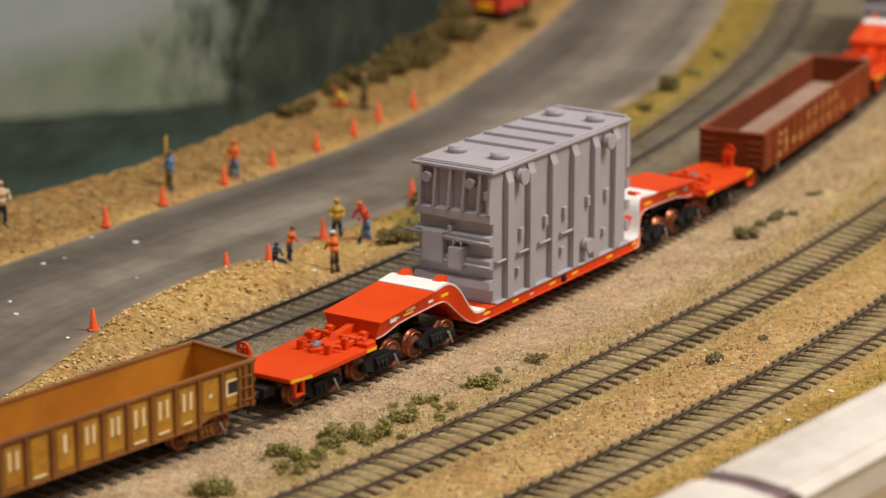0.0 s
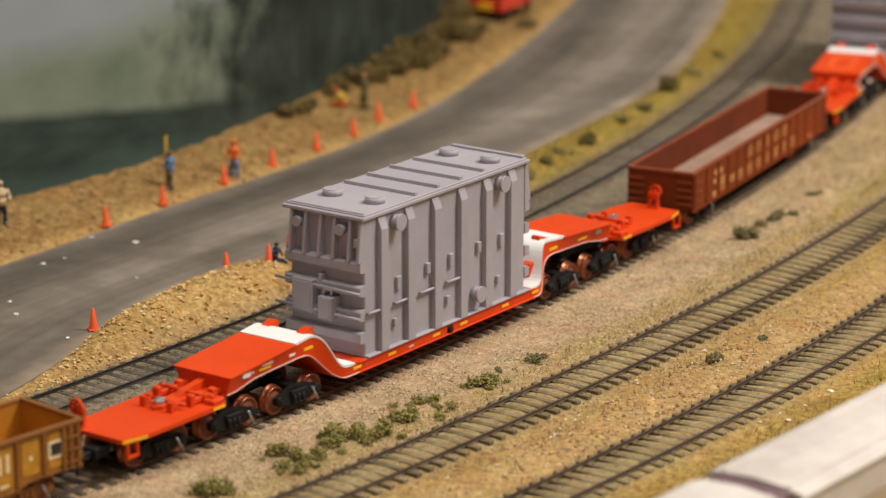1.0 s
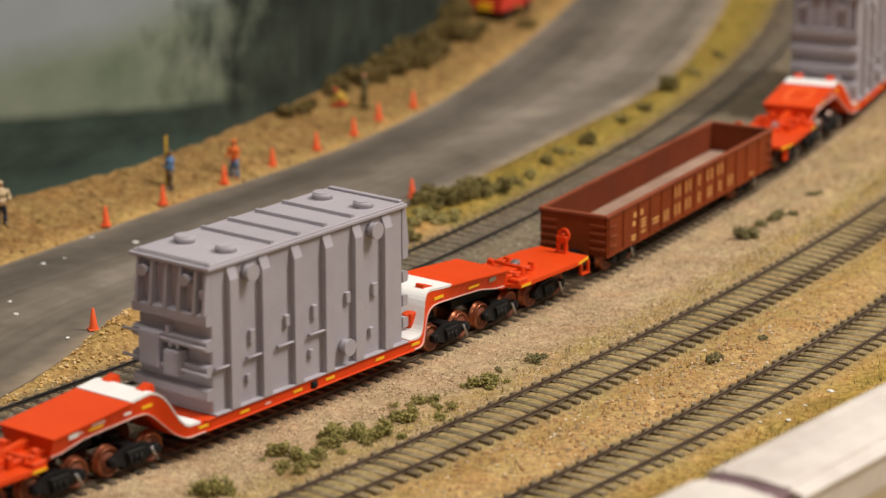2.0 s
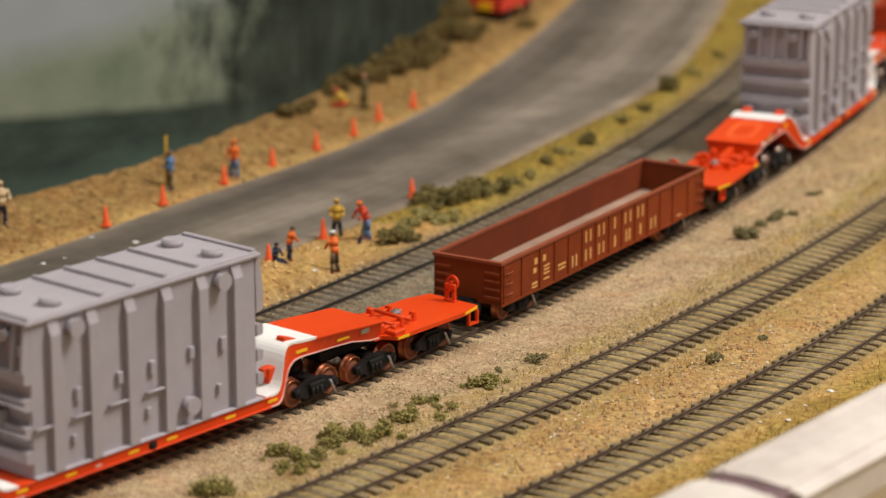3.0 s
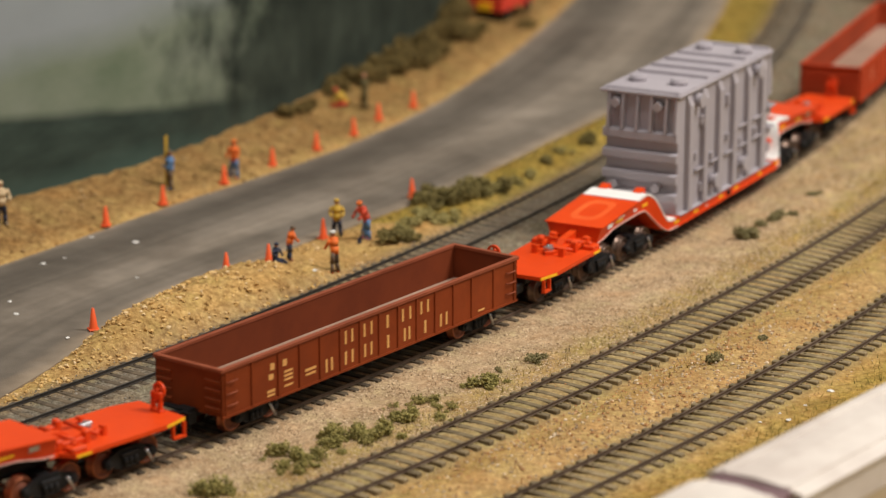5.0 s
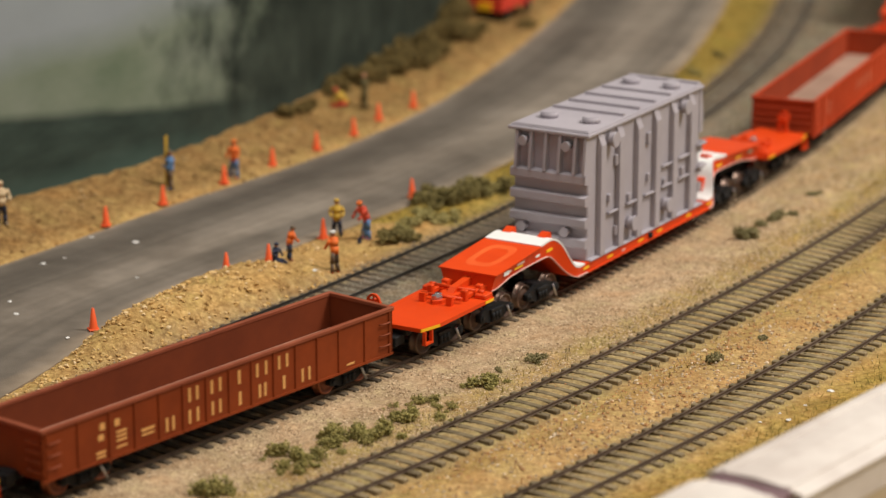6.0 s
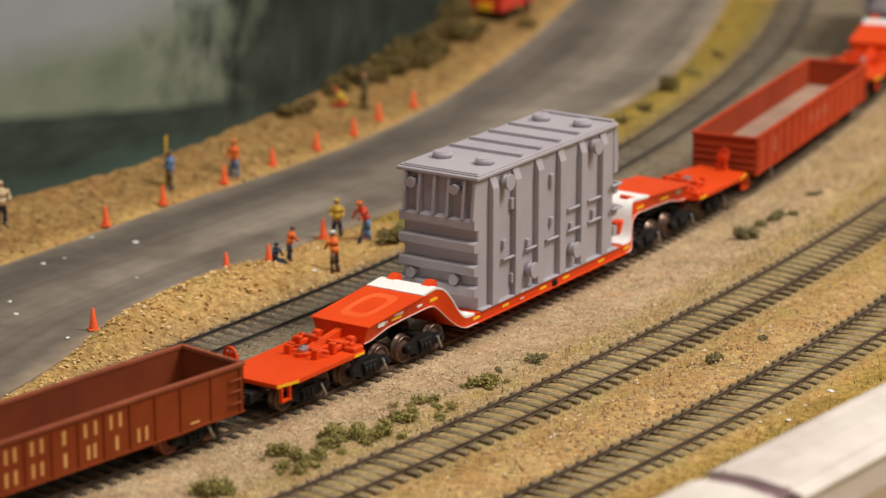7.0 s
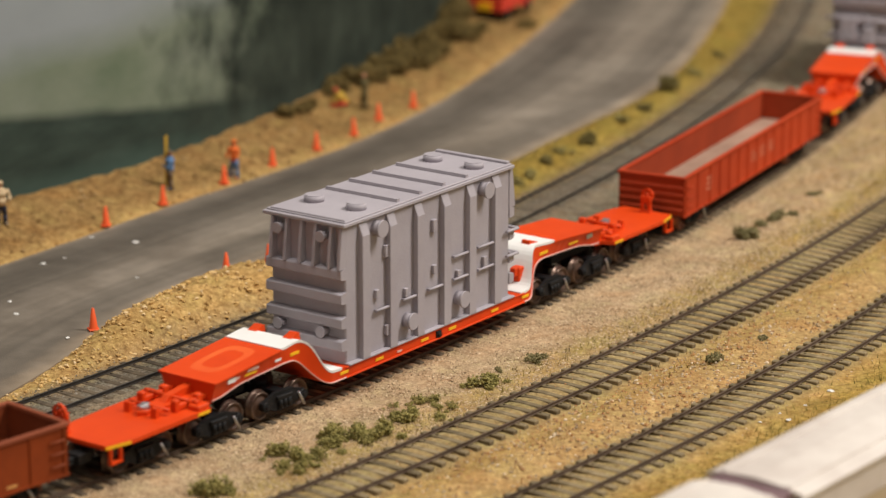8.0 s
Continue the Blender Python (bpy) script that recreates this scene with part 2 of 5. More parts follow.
def ground_material():
    m = bpy.data.materials.new("scenery_soil")
    m.use_nodes = True
    t = m.node_tree
    b = t.nodes["Principled BSDF"]
    b.inputs["Roughness"].default_value, b.inputs["Specular IOR Level"].default_value = 0.95, 0.15
    at = t.nodes.new("ShaderNodeAttribute")
    at.attribute_name = "zone"
    sep = t.nodes.new("ShaderNodeSeparateColor")
    t.links.new(at.outputs["Color"], sep.inputs[0])
    co = t.nodes.new("ShaderNodeTexCoord")

    def noise_ramp(scale, cols, pos=(0.35, 0.65)):
        n = t.nodes.new("ShaderNodeTexNoise")
        n.inputs["Scale"].default_value, n.inputs["Detail"].default_value, n.inputs["Roughness"].default_value = scale, 6, 0.7
        t.links.new(co.outputs["Object"], n.inputs["Vector"])
        r = t.nodes.new("ShaderNodeValToRGB")
        e = r.color_ramp.elements
        e[0].position, e[1].position = pos
        e[0].color, e[1].color = (*cols[0], 1), (*cols[-1], 1)
        for i, c in enumerate(cols[1:-1]):
            e.new(pos[0] + (pos[1] - pos[0]) * (i + 1) / (len(cols) - 1)).color = (*c, 1)
        t.links.new(n.outputs[0], r.inputs[0])
        return n, r

    def mixed(f, a, c):
        k = t.nodes.new("ShaderNodeMix")
        k.data_type = "RGBA"
        t.links.new(f, k.inputs[0])
        t.links.new(a, k.inputs[6])
        t.links.new(c, k.inputs[7])
        return k.outputs[2]

    def ragged(f, amount=0.9):
        n = t.nodes.new("ShaderNodeTexNoise")
        n.inputs["Scale"].default_value, n.inputs["Detail"].default_value = 130, 6
        t.links.new(co.outputs["Object"], n.inputs["Vector"])
        a = t.nodes.new("ShaderNodeMath")
        a.operation = "MULTIPLY_ADD"
        t.links.new(n.outputs[0], a.inputs[0])
        a.inputs[1].default_value, a.inputs[2].default_value = amount * 2, -amount
        c = t.nodes.new("ShaderNodeMath")
        c.operation, c.use_clamp = "ADD", True
        t.links.new(f, c.inputs[0])
        t.links.new(a.outputs[0], c.inputs[1])
        g = t.nodes.new("ShaderNodeMath")
        g.operation, g.use_clamp = "MULTIPLY", True
        t.links.new(c.outputs[0], g.inputs[0])
        t.links.new(f, g.inputs[1])
        s = t.nodes.new("ShaderNodeMath")
        s.operation = "POWER"
        s.inputs[1].default_value = 0.6
        t.links.new(g.outputs[0], s.inputs[0])
        return s.outputs[0]

    _, dirt = noise_ramp(420, [(0.30, 0.175, 0.060), (0.47, 0.29, 0.105), (0.62, 0.41, 0.165)])
    _, sand = noise_ramp(700, [(0.34, 0.23, 0.132), (0.48, 0.34, 0.205), (0.60, 0.445, 0.285)])
    _, gravel = noise_ramp(650, [(0.085, 0.070, 0.052), (0.19, 0.160, 0.122), (0.32, 0.275, 0.215)])
    _, grass = noise_ramp(380, [(0.17, 0.125, 0.022), (0.34, 0.235, 0.046), (0.52, 0.35, 0.088)])
    c = mixed(ragged(sep.outputs[2], 0.25), dirt.outputs[0], sand.outputs[0])
    c = mixed(ragged(sep.outputs[1]), c, grass.outputs[0])
    c = mixed(ragged(sep.outputs[0], 0.25), c, gravel.outputs[0])
    _, bed = noise_ramp(520, [(0.22, 0.155, 0.066), (0.335, 0.25, 0.115), (0.46, 0.355, 0.18)])
    c = mixed(at.outputs["Alpha"], c, bed.outputs[0])
    fl = t.nodes.new("ShaderNodeAttribute")
    fl.attribute_name = "bank"
    _, earth = noise_ramp(210, [(0.15, 0.082, 0.030), (0.25, 0.142, 0.052), (0.36, 0.225, 0.085)])
    c = mixed(fl.outputs["Fac"], c, earth.outputs[0])
    # broad patches: paler dust, redder and greener earth
    for scale, cols, f in ((26, [(0.84, 0.82, 0.78), (0.97, 0.97, 0.97), (1.05, 1.05, 1.04)], 1.0), (60, [(1.07, 0.96, 0.86), (1.0, 1.0, 1.0), (0.92, 1.01, 0.92)], 0.8), (240, [(0.62, 0.60, 0.58), (1.0, 1.0, 1.0), (1.30, 1.30, 1.30)], 0.7)):
        _, patch = noise_ramp(scale, cols, (0.36, 0.64))
        k = t.nodes.new("ShaderNodeMix")
        k.data_type, k.blend_type = "RGBA", "MULTIPLY"
        k.inputs[0].default_value = f
        t.links.new(c, k.inputs[6])
        t.links.new(patch.outputs[0], k.inputs[7])
        c = k.outputs[2]
    t.links.new(c, b.inputs["Base Color"])
    n, _ = noise_ramp(900, [(0, 0, 0), (1, 1, 1)])
    bp = t.nodes.new("ShaderNodeBump")
    bp.inputs["Strength"].default_value, bp.inputs["Distance"].default_value = 0.8, 0.0012
    t.links.new(n.outputs[0], bp.inputs["Height"])
    t.links.new(bp.outputs[0], b.inputs["Normal"])
    return m


def build_ground():
    xs = axis_steps(-0.78, 0.9, -0.30, 0.33, 0.004, 0.03)
    ys = axis_steps(0.5, 2.5, 0.88, 1.95, 0.004, 0.03)
    X, Y = np.meshgrid(xs, ys)
    Z = ground_height(X, Y)
    heap = np.clip((Z + 0.0024) / 0.006, 0, 1)
    calm = np.ones_like(Z)
    for f in (back_x, main_x, mid_x, near_x):
        calm = np.minimum(calm, np.clip((np.abs(beside(f, X, Y)) - 0.012) / 0.012, 0.16, 1))
    for (i, j), z in np.ndenumerate(Z):
        Z[i, j] = z + 0.0006 * calm[i, j] * stroke(X[i, j], Y[i, j], 60) + heap[i, j] * 0.0016 * stroke(X[i, j], Y[i, j], 130, 5)
    n, k = len(xs), len(ys)
    verts = np.stack([X.ravel(), Y.ravel(), Z.ravel()], 1)
    faces = [(j * n + i, j * n + i + 1, (j + 1) * n + i + 1, (j + 1) * n + i) for j in range(k - 1) for i in range(n - 1)]
    me = bpy.data.meshes.new("ground")
    me.from_pydata(verts.tolist(), [], faces)
    at = me.color_attributes.new("zone", "FLOAT_COLOR", "POINT")
    g, r, s = zone_weights(X.ravel(), Y.ravel())
    d = np.minimum(np.abs(beside(mid_x, X.ravel(), Y.ravel())), np.abs(beside(near_x, X.ravel(), Y.ravel())))
    bed = np.clip((0.017 - d) / 0.004, 0, 1) * 0.85
    at.data.foreach_set("color", np.stack([g, r, s, bed], 1).astype(np.float32).ravel())
    bank = me.attributes.new("bank", "FLOAT", "POINT")
    bank.data.foreach_set("value", np.clip(-beside(road_far, X.ravel(), Y.ravel()) / 0.012 - 0.2, 0, 0.85).astype(np.float32))
    me.materials.append(ground_material())
    me.polygons.foreach_set("use_smooth", [True] * len(faces))
    return tagged(new("ground", me), "sandy model scenery ground with gravel and dry grass", "ground", kind="structure")


build_ground()


# ---- road ----
def road_material():
    m = material("worn_asphalt", [(0.098, 0.079, 0.062), (0.152, 0.127, 0.102), (0.212, 0.180, 0.148)], 60, 0.75, bump=0.25, bump_scale=1500, fine=0.4)
    t = m.node_tree
    b = t.nodes["Principled BSDF"]
    src = b.inputs["Base Color"].links[0].from_socket
    at = t.nodes.new("ShaderNodeAttribute")
    at.attribute_name = "wear_and_sheen"
    mix = t.nodes.new("ShaderNodeMix")
    mix.data_type, mix.blend_type = "RGBA", "MULTIPLY"
    mix.inputs[0].default_value = 1.0
    t.links.new(src, mix.inputs[6])
    t.links.new(at.outputs["Color"], mix.inputs[7])
    t.links.new(mix.outputs[2], b.inputs["Base Color"])
    return m


def build_road():
    ys = np.arange(0.85, 2.45, 0.006)
    cross = np.linspace(0, 1, 44)
    a, b = road_far(ys), road_near(ys)
    verts, wear_and_sheen = [], []
    for y, x0, x1 in zip(ys, a, b):
        for i, c in enumerate(cross):
            edge = 0.0012 * stroke(y, c * 3, 70, 2) if i in (0, len(cross) - 1) else 0
            verts.append((x0 + (x1 - x0) * c + edge, y - 0.4 * edge, -0.0019 + 0.0006 * math.sin(math.pi * c)))
            # an old dark strip along the far lane, paler worn wheel lines, a pale dusty shoulder
            v = 1.0 - 0.42 * math.exp(-((c - 0.22) / 0.17) ** 2) + 0.30 * math.exp(-((c - 0.58) / 0.10) ** 2) - 0.12 * math.exp(-((c - 0.78) / 0.05) ** 2)
            v += 0.16 * math.exp(-((c - 1.0) / 0.07) ** 2) + 0.18 * math.exp(-(c / 0.03) ** 2)
            v *= 1 + 0.14 * stroke(y * 0.7, c * 0.8, 12, 9) + 0.20 * stroke(y * 0.2, c * 2.4, 14, 4) + 0.10 * stroke(y * 0.3, c * 6.0, 14, 7)
            # darker in front, brighter far off: the low-angle sheen is put into the colour
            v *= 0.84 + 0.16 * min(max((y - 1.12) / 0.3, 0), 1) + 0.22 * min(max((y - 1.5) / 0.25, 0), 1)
            dust = max(0.0, (c - 0.90 - 0.05 * stroke(y, c, 30, 6)) / 0.10) + max(0.0, (0.03 - c) / 0.03)
            wear_and_sheen.append((v * (1 + 0.6 * dust), v * (0.985 + 0.48 * dust), v * (0.96 + 0.32 * dust), 1))
    n = len(cross)
    rows = len(ys)
    faces = [(j * n + i, j * n + i + 1, (j + 1) * n + i + 1, (j + 1) * n + i) for j in range(rows - 1) for i in range(n - 1)]
    top = len(verts)
    # edges with thickness
    for side in (0, n - 1):
        base = len(verts)
        for j in range(rows):
            x, y, z = verts[j * n + side]
            verts.append((x, y, -0.006))
            wear_and_sheen.append(wear_and_sheen[j * n + side])
        faces += [(j * n + side, (j + 1) * n + side, base + j + 1, base + j) for j in range(rows - 1)]
    me = bpy.data.meshes.new("road")
    me.from_pydata(verts, [], faces)
    at = me.color_attributes.new("wear_and_sheen", "FLOAT_COLOR", "POINT")
    at.data.foreach_set("color", np.array(wear_and_sheen, np.float32).ravel())
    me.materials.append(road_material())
    return tagged(new("road", me), "worn grey two-lane asphalt road with dark patched lane", "road", kind="structure")


build_road()


# ---- painted backdrop ----
def backdrop_material():
    """Hills and woods painted in soft strokes: pale sky, a light hill, a dark meadow, a dark wood to one side."""
    m = bpy.data.materials.new("painted_hills")
    m.use_nodes = True
    t = m.node_tree
    b = t.nodes["Principled BSDF"]
    b.inputs["Roughness"].default_value, b.inputs["Specular IOR Level"].default_value = 0.8, 0.2
    uv = t.nodes.new("ShaderNodeUVMap")
    sep = t.nodes.new("ShaderNodeSeparateXYZ")
    t.links.new(uv.outputs[0], sep.inputs[0])

    def noisy(scale, stretch=(1, 1, 1), detail=5):
        mp = t.nodes.new("ShaderNodeMapping")
        mp.inputs["Scale"].default_value = stretch
        t.links.new(uv.outputs[0], mp.inputs[0])
        n = t.nodes.new("ShaderNodeTexNoise")
        n.inputs["Scale"].default_value, n.inputs["Detail"].default_value = scale, detail
        t.links.new(mp.outputs[0], n.inputs[0])
        return n.outputs[0]

    def op(kind, a, c, clamp=False):
        k = t.nodes.new("ShaderNodeMath")
        k.operation, k.use_clamp = kind, clamp
        for i, v in enumerate((a, c)):
            if isinstance(v, (int, float)):
                k.inputs[i].default_value = v
            else:
                t.links.new(v, k.inputs[i])
        return k.outputs[0]

    def mixed(f, a, c):
        k = t.nodes.new("ShaderNodeMix")
        k.data_type = "RGBA"
        t.links.new(f, k.inputs[0])
        for s, v in ((6, a), (7, c)):
            if isinstance(v, tuple):
                k.inputs[s].default_value = (*v, 1)
            else:
                t.links.new(v, k.inputs[s])
        return k.outputs[2]

    def above(line, soft):
        """1 over the line, 0 under it."""
        return op("ADD", op("DIVIDE", op("SUBTRACT", sep.outputs[1], line), soft), 0.5, True)

    def sharper(v, gain):
        return op("ADD", op("MULTIPLY", op("SUBTRACT", v, 0.5), gain), 0.5, True)

    u = sep.outputs[0]
    wob = op("SUBTRACT", noisy(18), 0.5)
    fine = sharper(noisy(34, (1, 1.8, 1)), 2.5)
    # painted ridge lines: heights along the board, in metres
    meadow = op("ADD", op("MULTIPLY", u, -0.13), op("MULTIPLY", wob, 0.006))
    meadow = op("ADD", meadow, 0.0475)
    ridge = op("ADD", op("ADD", op("MULTIPLY", u, 0.05), 0.0735), op("MULTIPLY", wob, 0.014))
    sky = mixed(noisy(25), (0.225, 0.245, 0.255), (0.30, 0.325, 0.335))
    hill = mixed(fine, (0.105, 0.140, 0.085), (0.175, 0.205, 0.140))
    hill = mixed(sharper(noisy(14, (1, 2, 1)), 2.0), hill, (0.215, 0.235, 0.185))
    field = mixed(sharper(noisy(30, (1, 3, 1)), 2.2), (0.020, 0.031, 0.024), (0.048, 0.068, 0.054))
    low = op("SUBTRACT", 1.0, op("DIVIDE", op("SUBTRACT", sep.outputs[1], op("MULTIPLY", wob, 0.012)), 0.020), True)
    field = mixed(low, field, (0.062, 0.105, 0.088))
    wood = mixed(sharper(noisy(40, (1.1, 0.9, 1), 7), 3.2), (0.014, 0.020, 0.015), (0.060, 0.074, 0.056))
    wood = mixed(sharper(noisy(13, (1, 1, 1), 3), 2.4), wood, (0.020, 0.027, 0.020))
    wood = mixed(op("MULTIPLY", low, 0.55), wood, (0.070, 0.090, 0.072))
    c = mixed(above(ridge, 0.02), hill, sky)
    c = mixed(above(meadow, 0.006), field, c)
    in_wood = op("ADD", op("DIVIDE", op("ADD", op("SUBTRACT", u, 0.150), op("MULTIPLY", op("SUBTRACT", noisy(48, (1, 0.8, 1), 6), 0.5), 0.20)), 0.085), 0.5, True)
    c = mixed(in_wood, c, wood)
    t.links.new(c, b.inputs["Base Color"])
    return m


def build_backdrop():
    ys = np.arange(0.75, 2.55, 0.01)
    xs = wall_x(ys)
    run = np.concatenate([[0], np.cumsum(np.hypot(np.diff(xs), np.diff(ys)))])
    run -= np.interp(1.306, ys, run)
    verts, faces, uvs = [], [], []
    zs = np.linspace(-0.02, 0.6, 12)
    n = len(zs)
    for thick in (0.0, 0.006):
        for x, y, r in zip(xs, ys, run):
            for z in zs:
                verts.append((x - thick * 0.85, y + thick * 0.5, z))
                uvs.append((r, z))
    half = len(ys) * n
    for j in range(len(ys) - 1):
        for i in range(n - 1):
            q = (j * n + i, (j + 1) * n + i, (j + 1) * n + i + 1, j * n + i + 1)
            faces += [q, tuple(half + k for k in reversed(q))]
        q = (j * n + n - 1, (j + 1) * n + n - 1, half + (j + 1) * n + n - 1, half + j * n + n - 1)
        faces.append(q)
    me = bpy.data.meshes.new("backdrop")
    me.from_pydata(verts, [], faces)
    layer = me.uv_layers.new(name="UVMap")
    layer.data.foreach_set("uv", np.array([uvs[l.vertex_index] for l in me.loops], np.float32).ravel())
    me.materials.append(backdrop_material())
    return tagged(new("backdrop", me), "painted backdrop board of green hills and dark woods", "backdrop", kind="structure")


build_backdrop()

# ---- the room round the layout ----
ROOM = material("pale_room_paint", [(0.50, 0.48, 0.44), (0.56, 0.54, 0.50)], 6, 0.9)
ROOM_FLOOR = material("grey_room_floor", [(0.16, 0.15, 0.14), (0.22, 0.21, 0.20)], 6, 0.7)
for name, dims, mat in (("floor", (-2500, 3000, -2500, 3500, -1150, -1100), ROOM_FLOOR), ("ceiling", (-2500, 3000, -2500, 3500, 2160, 2210), ROOM),
                        ("wall_west", (-2600, -2500, -2600, 3600, -1150, 2210), ROOM), ("wall_east", (3000, 3100, -2600, 3600, -1150, 2210), ROOM),
                        ("wall_south", (-2500, 3000, -2600, -2500, -1150, 2210), ROOM), ("wall_north", (-2500, 3000, 3500, 3600, -1150, 2210), ROOM)):
    tagged(boxpart(name, None, mat, *dims), "plain painted room surface round the layout", "wall", kind="structure")
tagged(boxpart("layout_table", None, ROOM_FLOOR, -780, 900, 500, 2500, -1100, -30), "plain closed base under the model scenery", "table", kind="structure")


# ---- tracks ----
RAIL_FULL = ((-0.6, -2.1), (0.6, -2.1), (0.6, -1.85), (0.25, -1.6), (0.25, -0.75), (0.48, -0.55), (0.48, -0.08), (0.36, 0.0),
              (-0.36, 0.0), (-0.48, -0.08), (-0.48, -0.55), (-0.25, -0.75), (-0.25, -1.6), (-0.6, -1.85))


RAIL_SHAPE = [(a * 0.80, z * 0.65) for a, z in RAIL_FULL]


def tie_mesh():
    bm = bmesh.new()
    box(bm, -1.45, 1.45, -13.6, 13.6, -3.4, -1.36, bev=0.3)
    for y in (-9.9, -6.6, 6.6, 9.9):
        box(bm, -0.35, 0.35, y - 0.5, y + 0.5, -1.4, -1.0)
    me = bpy.data.meshes.new("tie")
    bm.to_mesh(me)
    bm.free()
    return me


def tie_material(name, dark, light):
    m = material(name, [dark, light], 350, 0.9, bump=0.4)
    t = m.node_tree
    b = t.nodes["Principled BSDF"]
    src = b.inputs["Base Color"].links[0].from_socket
    info = t.nodes.new("ShaderNodeObjectInfo")
    r = t.nodes.new("ShaderNodeMapRange")
    r.inputs[3].default_value, r.inputs[4].default_value = 0.7, 1.3
    t.links.new(info.outputs["Random"], r.inputs[0])
    mix = t.nodes.new("ShaderNodeMix")
    mix.data_type, mix.blend_type = "RGBA", "MULTIPLY"
    mix.inputs[0].default_value = 1.0
    t.links.new(src, mix.inputs[6])
    t.links.new(r.outputs[0], mix.inputs[7])
    t.links.new(mix.outputs[2], b.inputs["Base Color"])
    return m


def build_track(name, label, pts, rail_mat, tie_mat, spacing, zoff=0.0, near=(0.85, 1.85)):
    """pts: a dense run of places. Ties near the camera are parts; the rest stays off."""
    pts = np.array(pts)
    d = np.gradient(pts, axis=0)
    d /= np.hypot(d[:, 0], d[:, 1])[:, None]
    nrm = np.stack([-d[:, 1], d[:, 0]], 1)
    track = thing(name, label, "track")
    tagged(track, kind="structure")
    track.location.z = zoff
    for side in (-1, 1):
        bm = bmesh.new()
        rings = []
        for q, n in zip(pts, nrm):
            c = q + n * side * 8.73 * M
            rings.append([bm.verts.new((c[0] + n[0] * a * M, c[1] + n[1] * a * M, z * M)) for a, z in RAIL_SHAPE])
        k = len(RAIL_SHAPE)
        for A, B in zip(rings, rings[1:]):
            for i in range(k):
                bm.faces.new((A[i], A[(i + 1) % k], B[(i + 1) % k], B[i]))
        bmesh.ops.recalc_face_normals(bm, faces=bm.faces)
        part("rail", bm, rail_mat, track)
    run = np.concatenate([[0], np.cumsum(np.hypot(*np.diff(pts, axis=0).T))])
    me = tie_mesh()
    me.materials.append(tie_mat)
    for s in np.arange(spacing, run[-1], spacing):
        x, y = np.interp(s, run, pts[:, 0]), np.interp(s, run, pts[:, 1])
        if not near[0] < y < near[1]:
            continue
        a = math.atan2(np.interp(s, run, d[:, 1]), np.interp(s, run, d[:, 0]))
        o = new("tie", me)
        o.parent = track
        j = random.uniform(-1, 1)
        o.matrix_basis = pose(x, y, random.uniform(-0.00012, 0.00008), 0, 0, math.degrees(a) + j * 2.2)
    return track


TIE_TAN = tie_material("dusty_tie", (0.135, 0.100, 0.052), (0.27, 0.205, 0.115))
TIE_DARK = tie_material("dark_tie", (0.062, 0.045, 0.028), (0.15, 0.11, 0.07))
line = lambda f, a, b: [(float(f(y)), y) for y in np.arange(a, b, 0.012)]
build_track("track_main", "main line track with dark ties under the train", [on_main(s) for s in np.arange(-0.75, 1.2, 0.012)], RAIL, TIE_DARK, 0.0069)
build_track("track_back", "back track with dark rails in grey ballast", line(back_x, 0.8, 2.3), RAIL_DARK, TIE_DARK, 0.0069)
build_track("track_middle", "empty siding with rusty rails and dusty ties", line(mid_x, 0.7, 2.0), RAIL, TIE_TAN, 0.0072, near=(0.85, 1.5))
build_track("track_near", "empty siding with rusty rails and weathered ties", line(near_x, 0.65, 1.7), RAIL, TIE_TAN, 0.0072, near=(0.85, 1.4))


# ---- bogies ----
def wheelset(parent, x, r, metals=None):
    bm = bmesh.new()
    for s in (-1, 1):
        prof = [(1.0, 10.6), (r * 0.55, 10.35), (r * 0.62, 9.9), (r * 0.80, 9.9), (r * 0.86, 10.5), (r * 0.97, 10.5), (r, 10.2), (r, 8.35), (r + 0.65, 8.1), (r + 0.65, 7.5), (1.0, 7.5)]
        lathe(bm, [(a, b * s) for a, b in prof], 28, mats=[1, 1, 1, 1, 0, 0, 0, 0, 0, 1])
    cyl(bm, (0, 0, 0), (0, 1, 0), 0.9, 24, 10, mat=1)
    ob = part("wheelset", bm, metals or [COPPER, WHEELFACE], parent, "dark metal wheels on one axle" if metals else "coppery metal wheels on one axle")
    ob.matrix_basis = pose(x * M, 0, r * M)
    ob["radius"] = r * M
    return ob


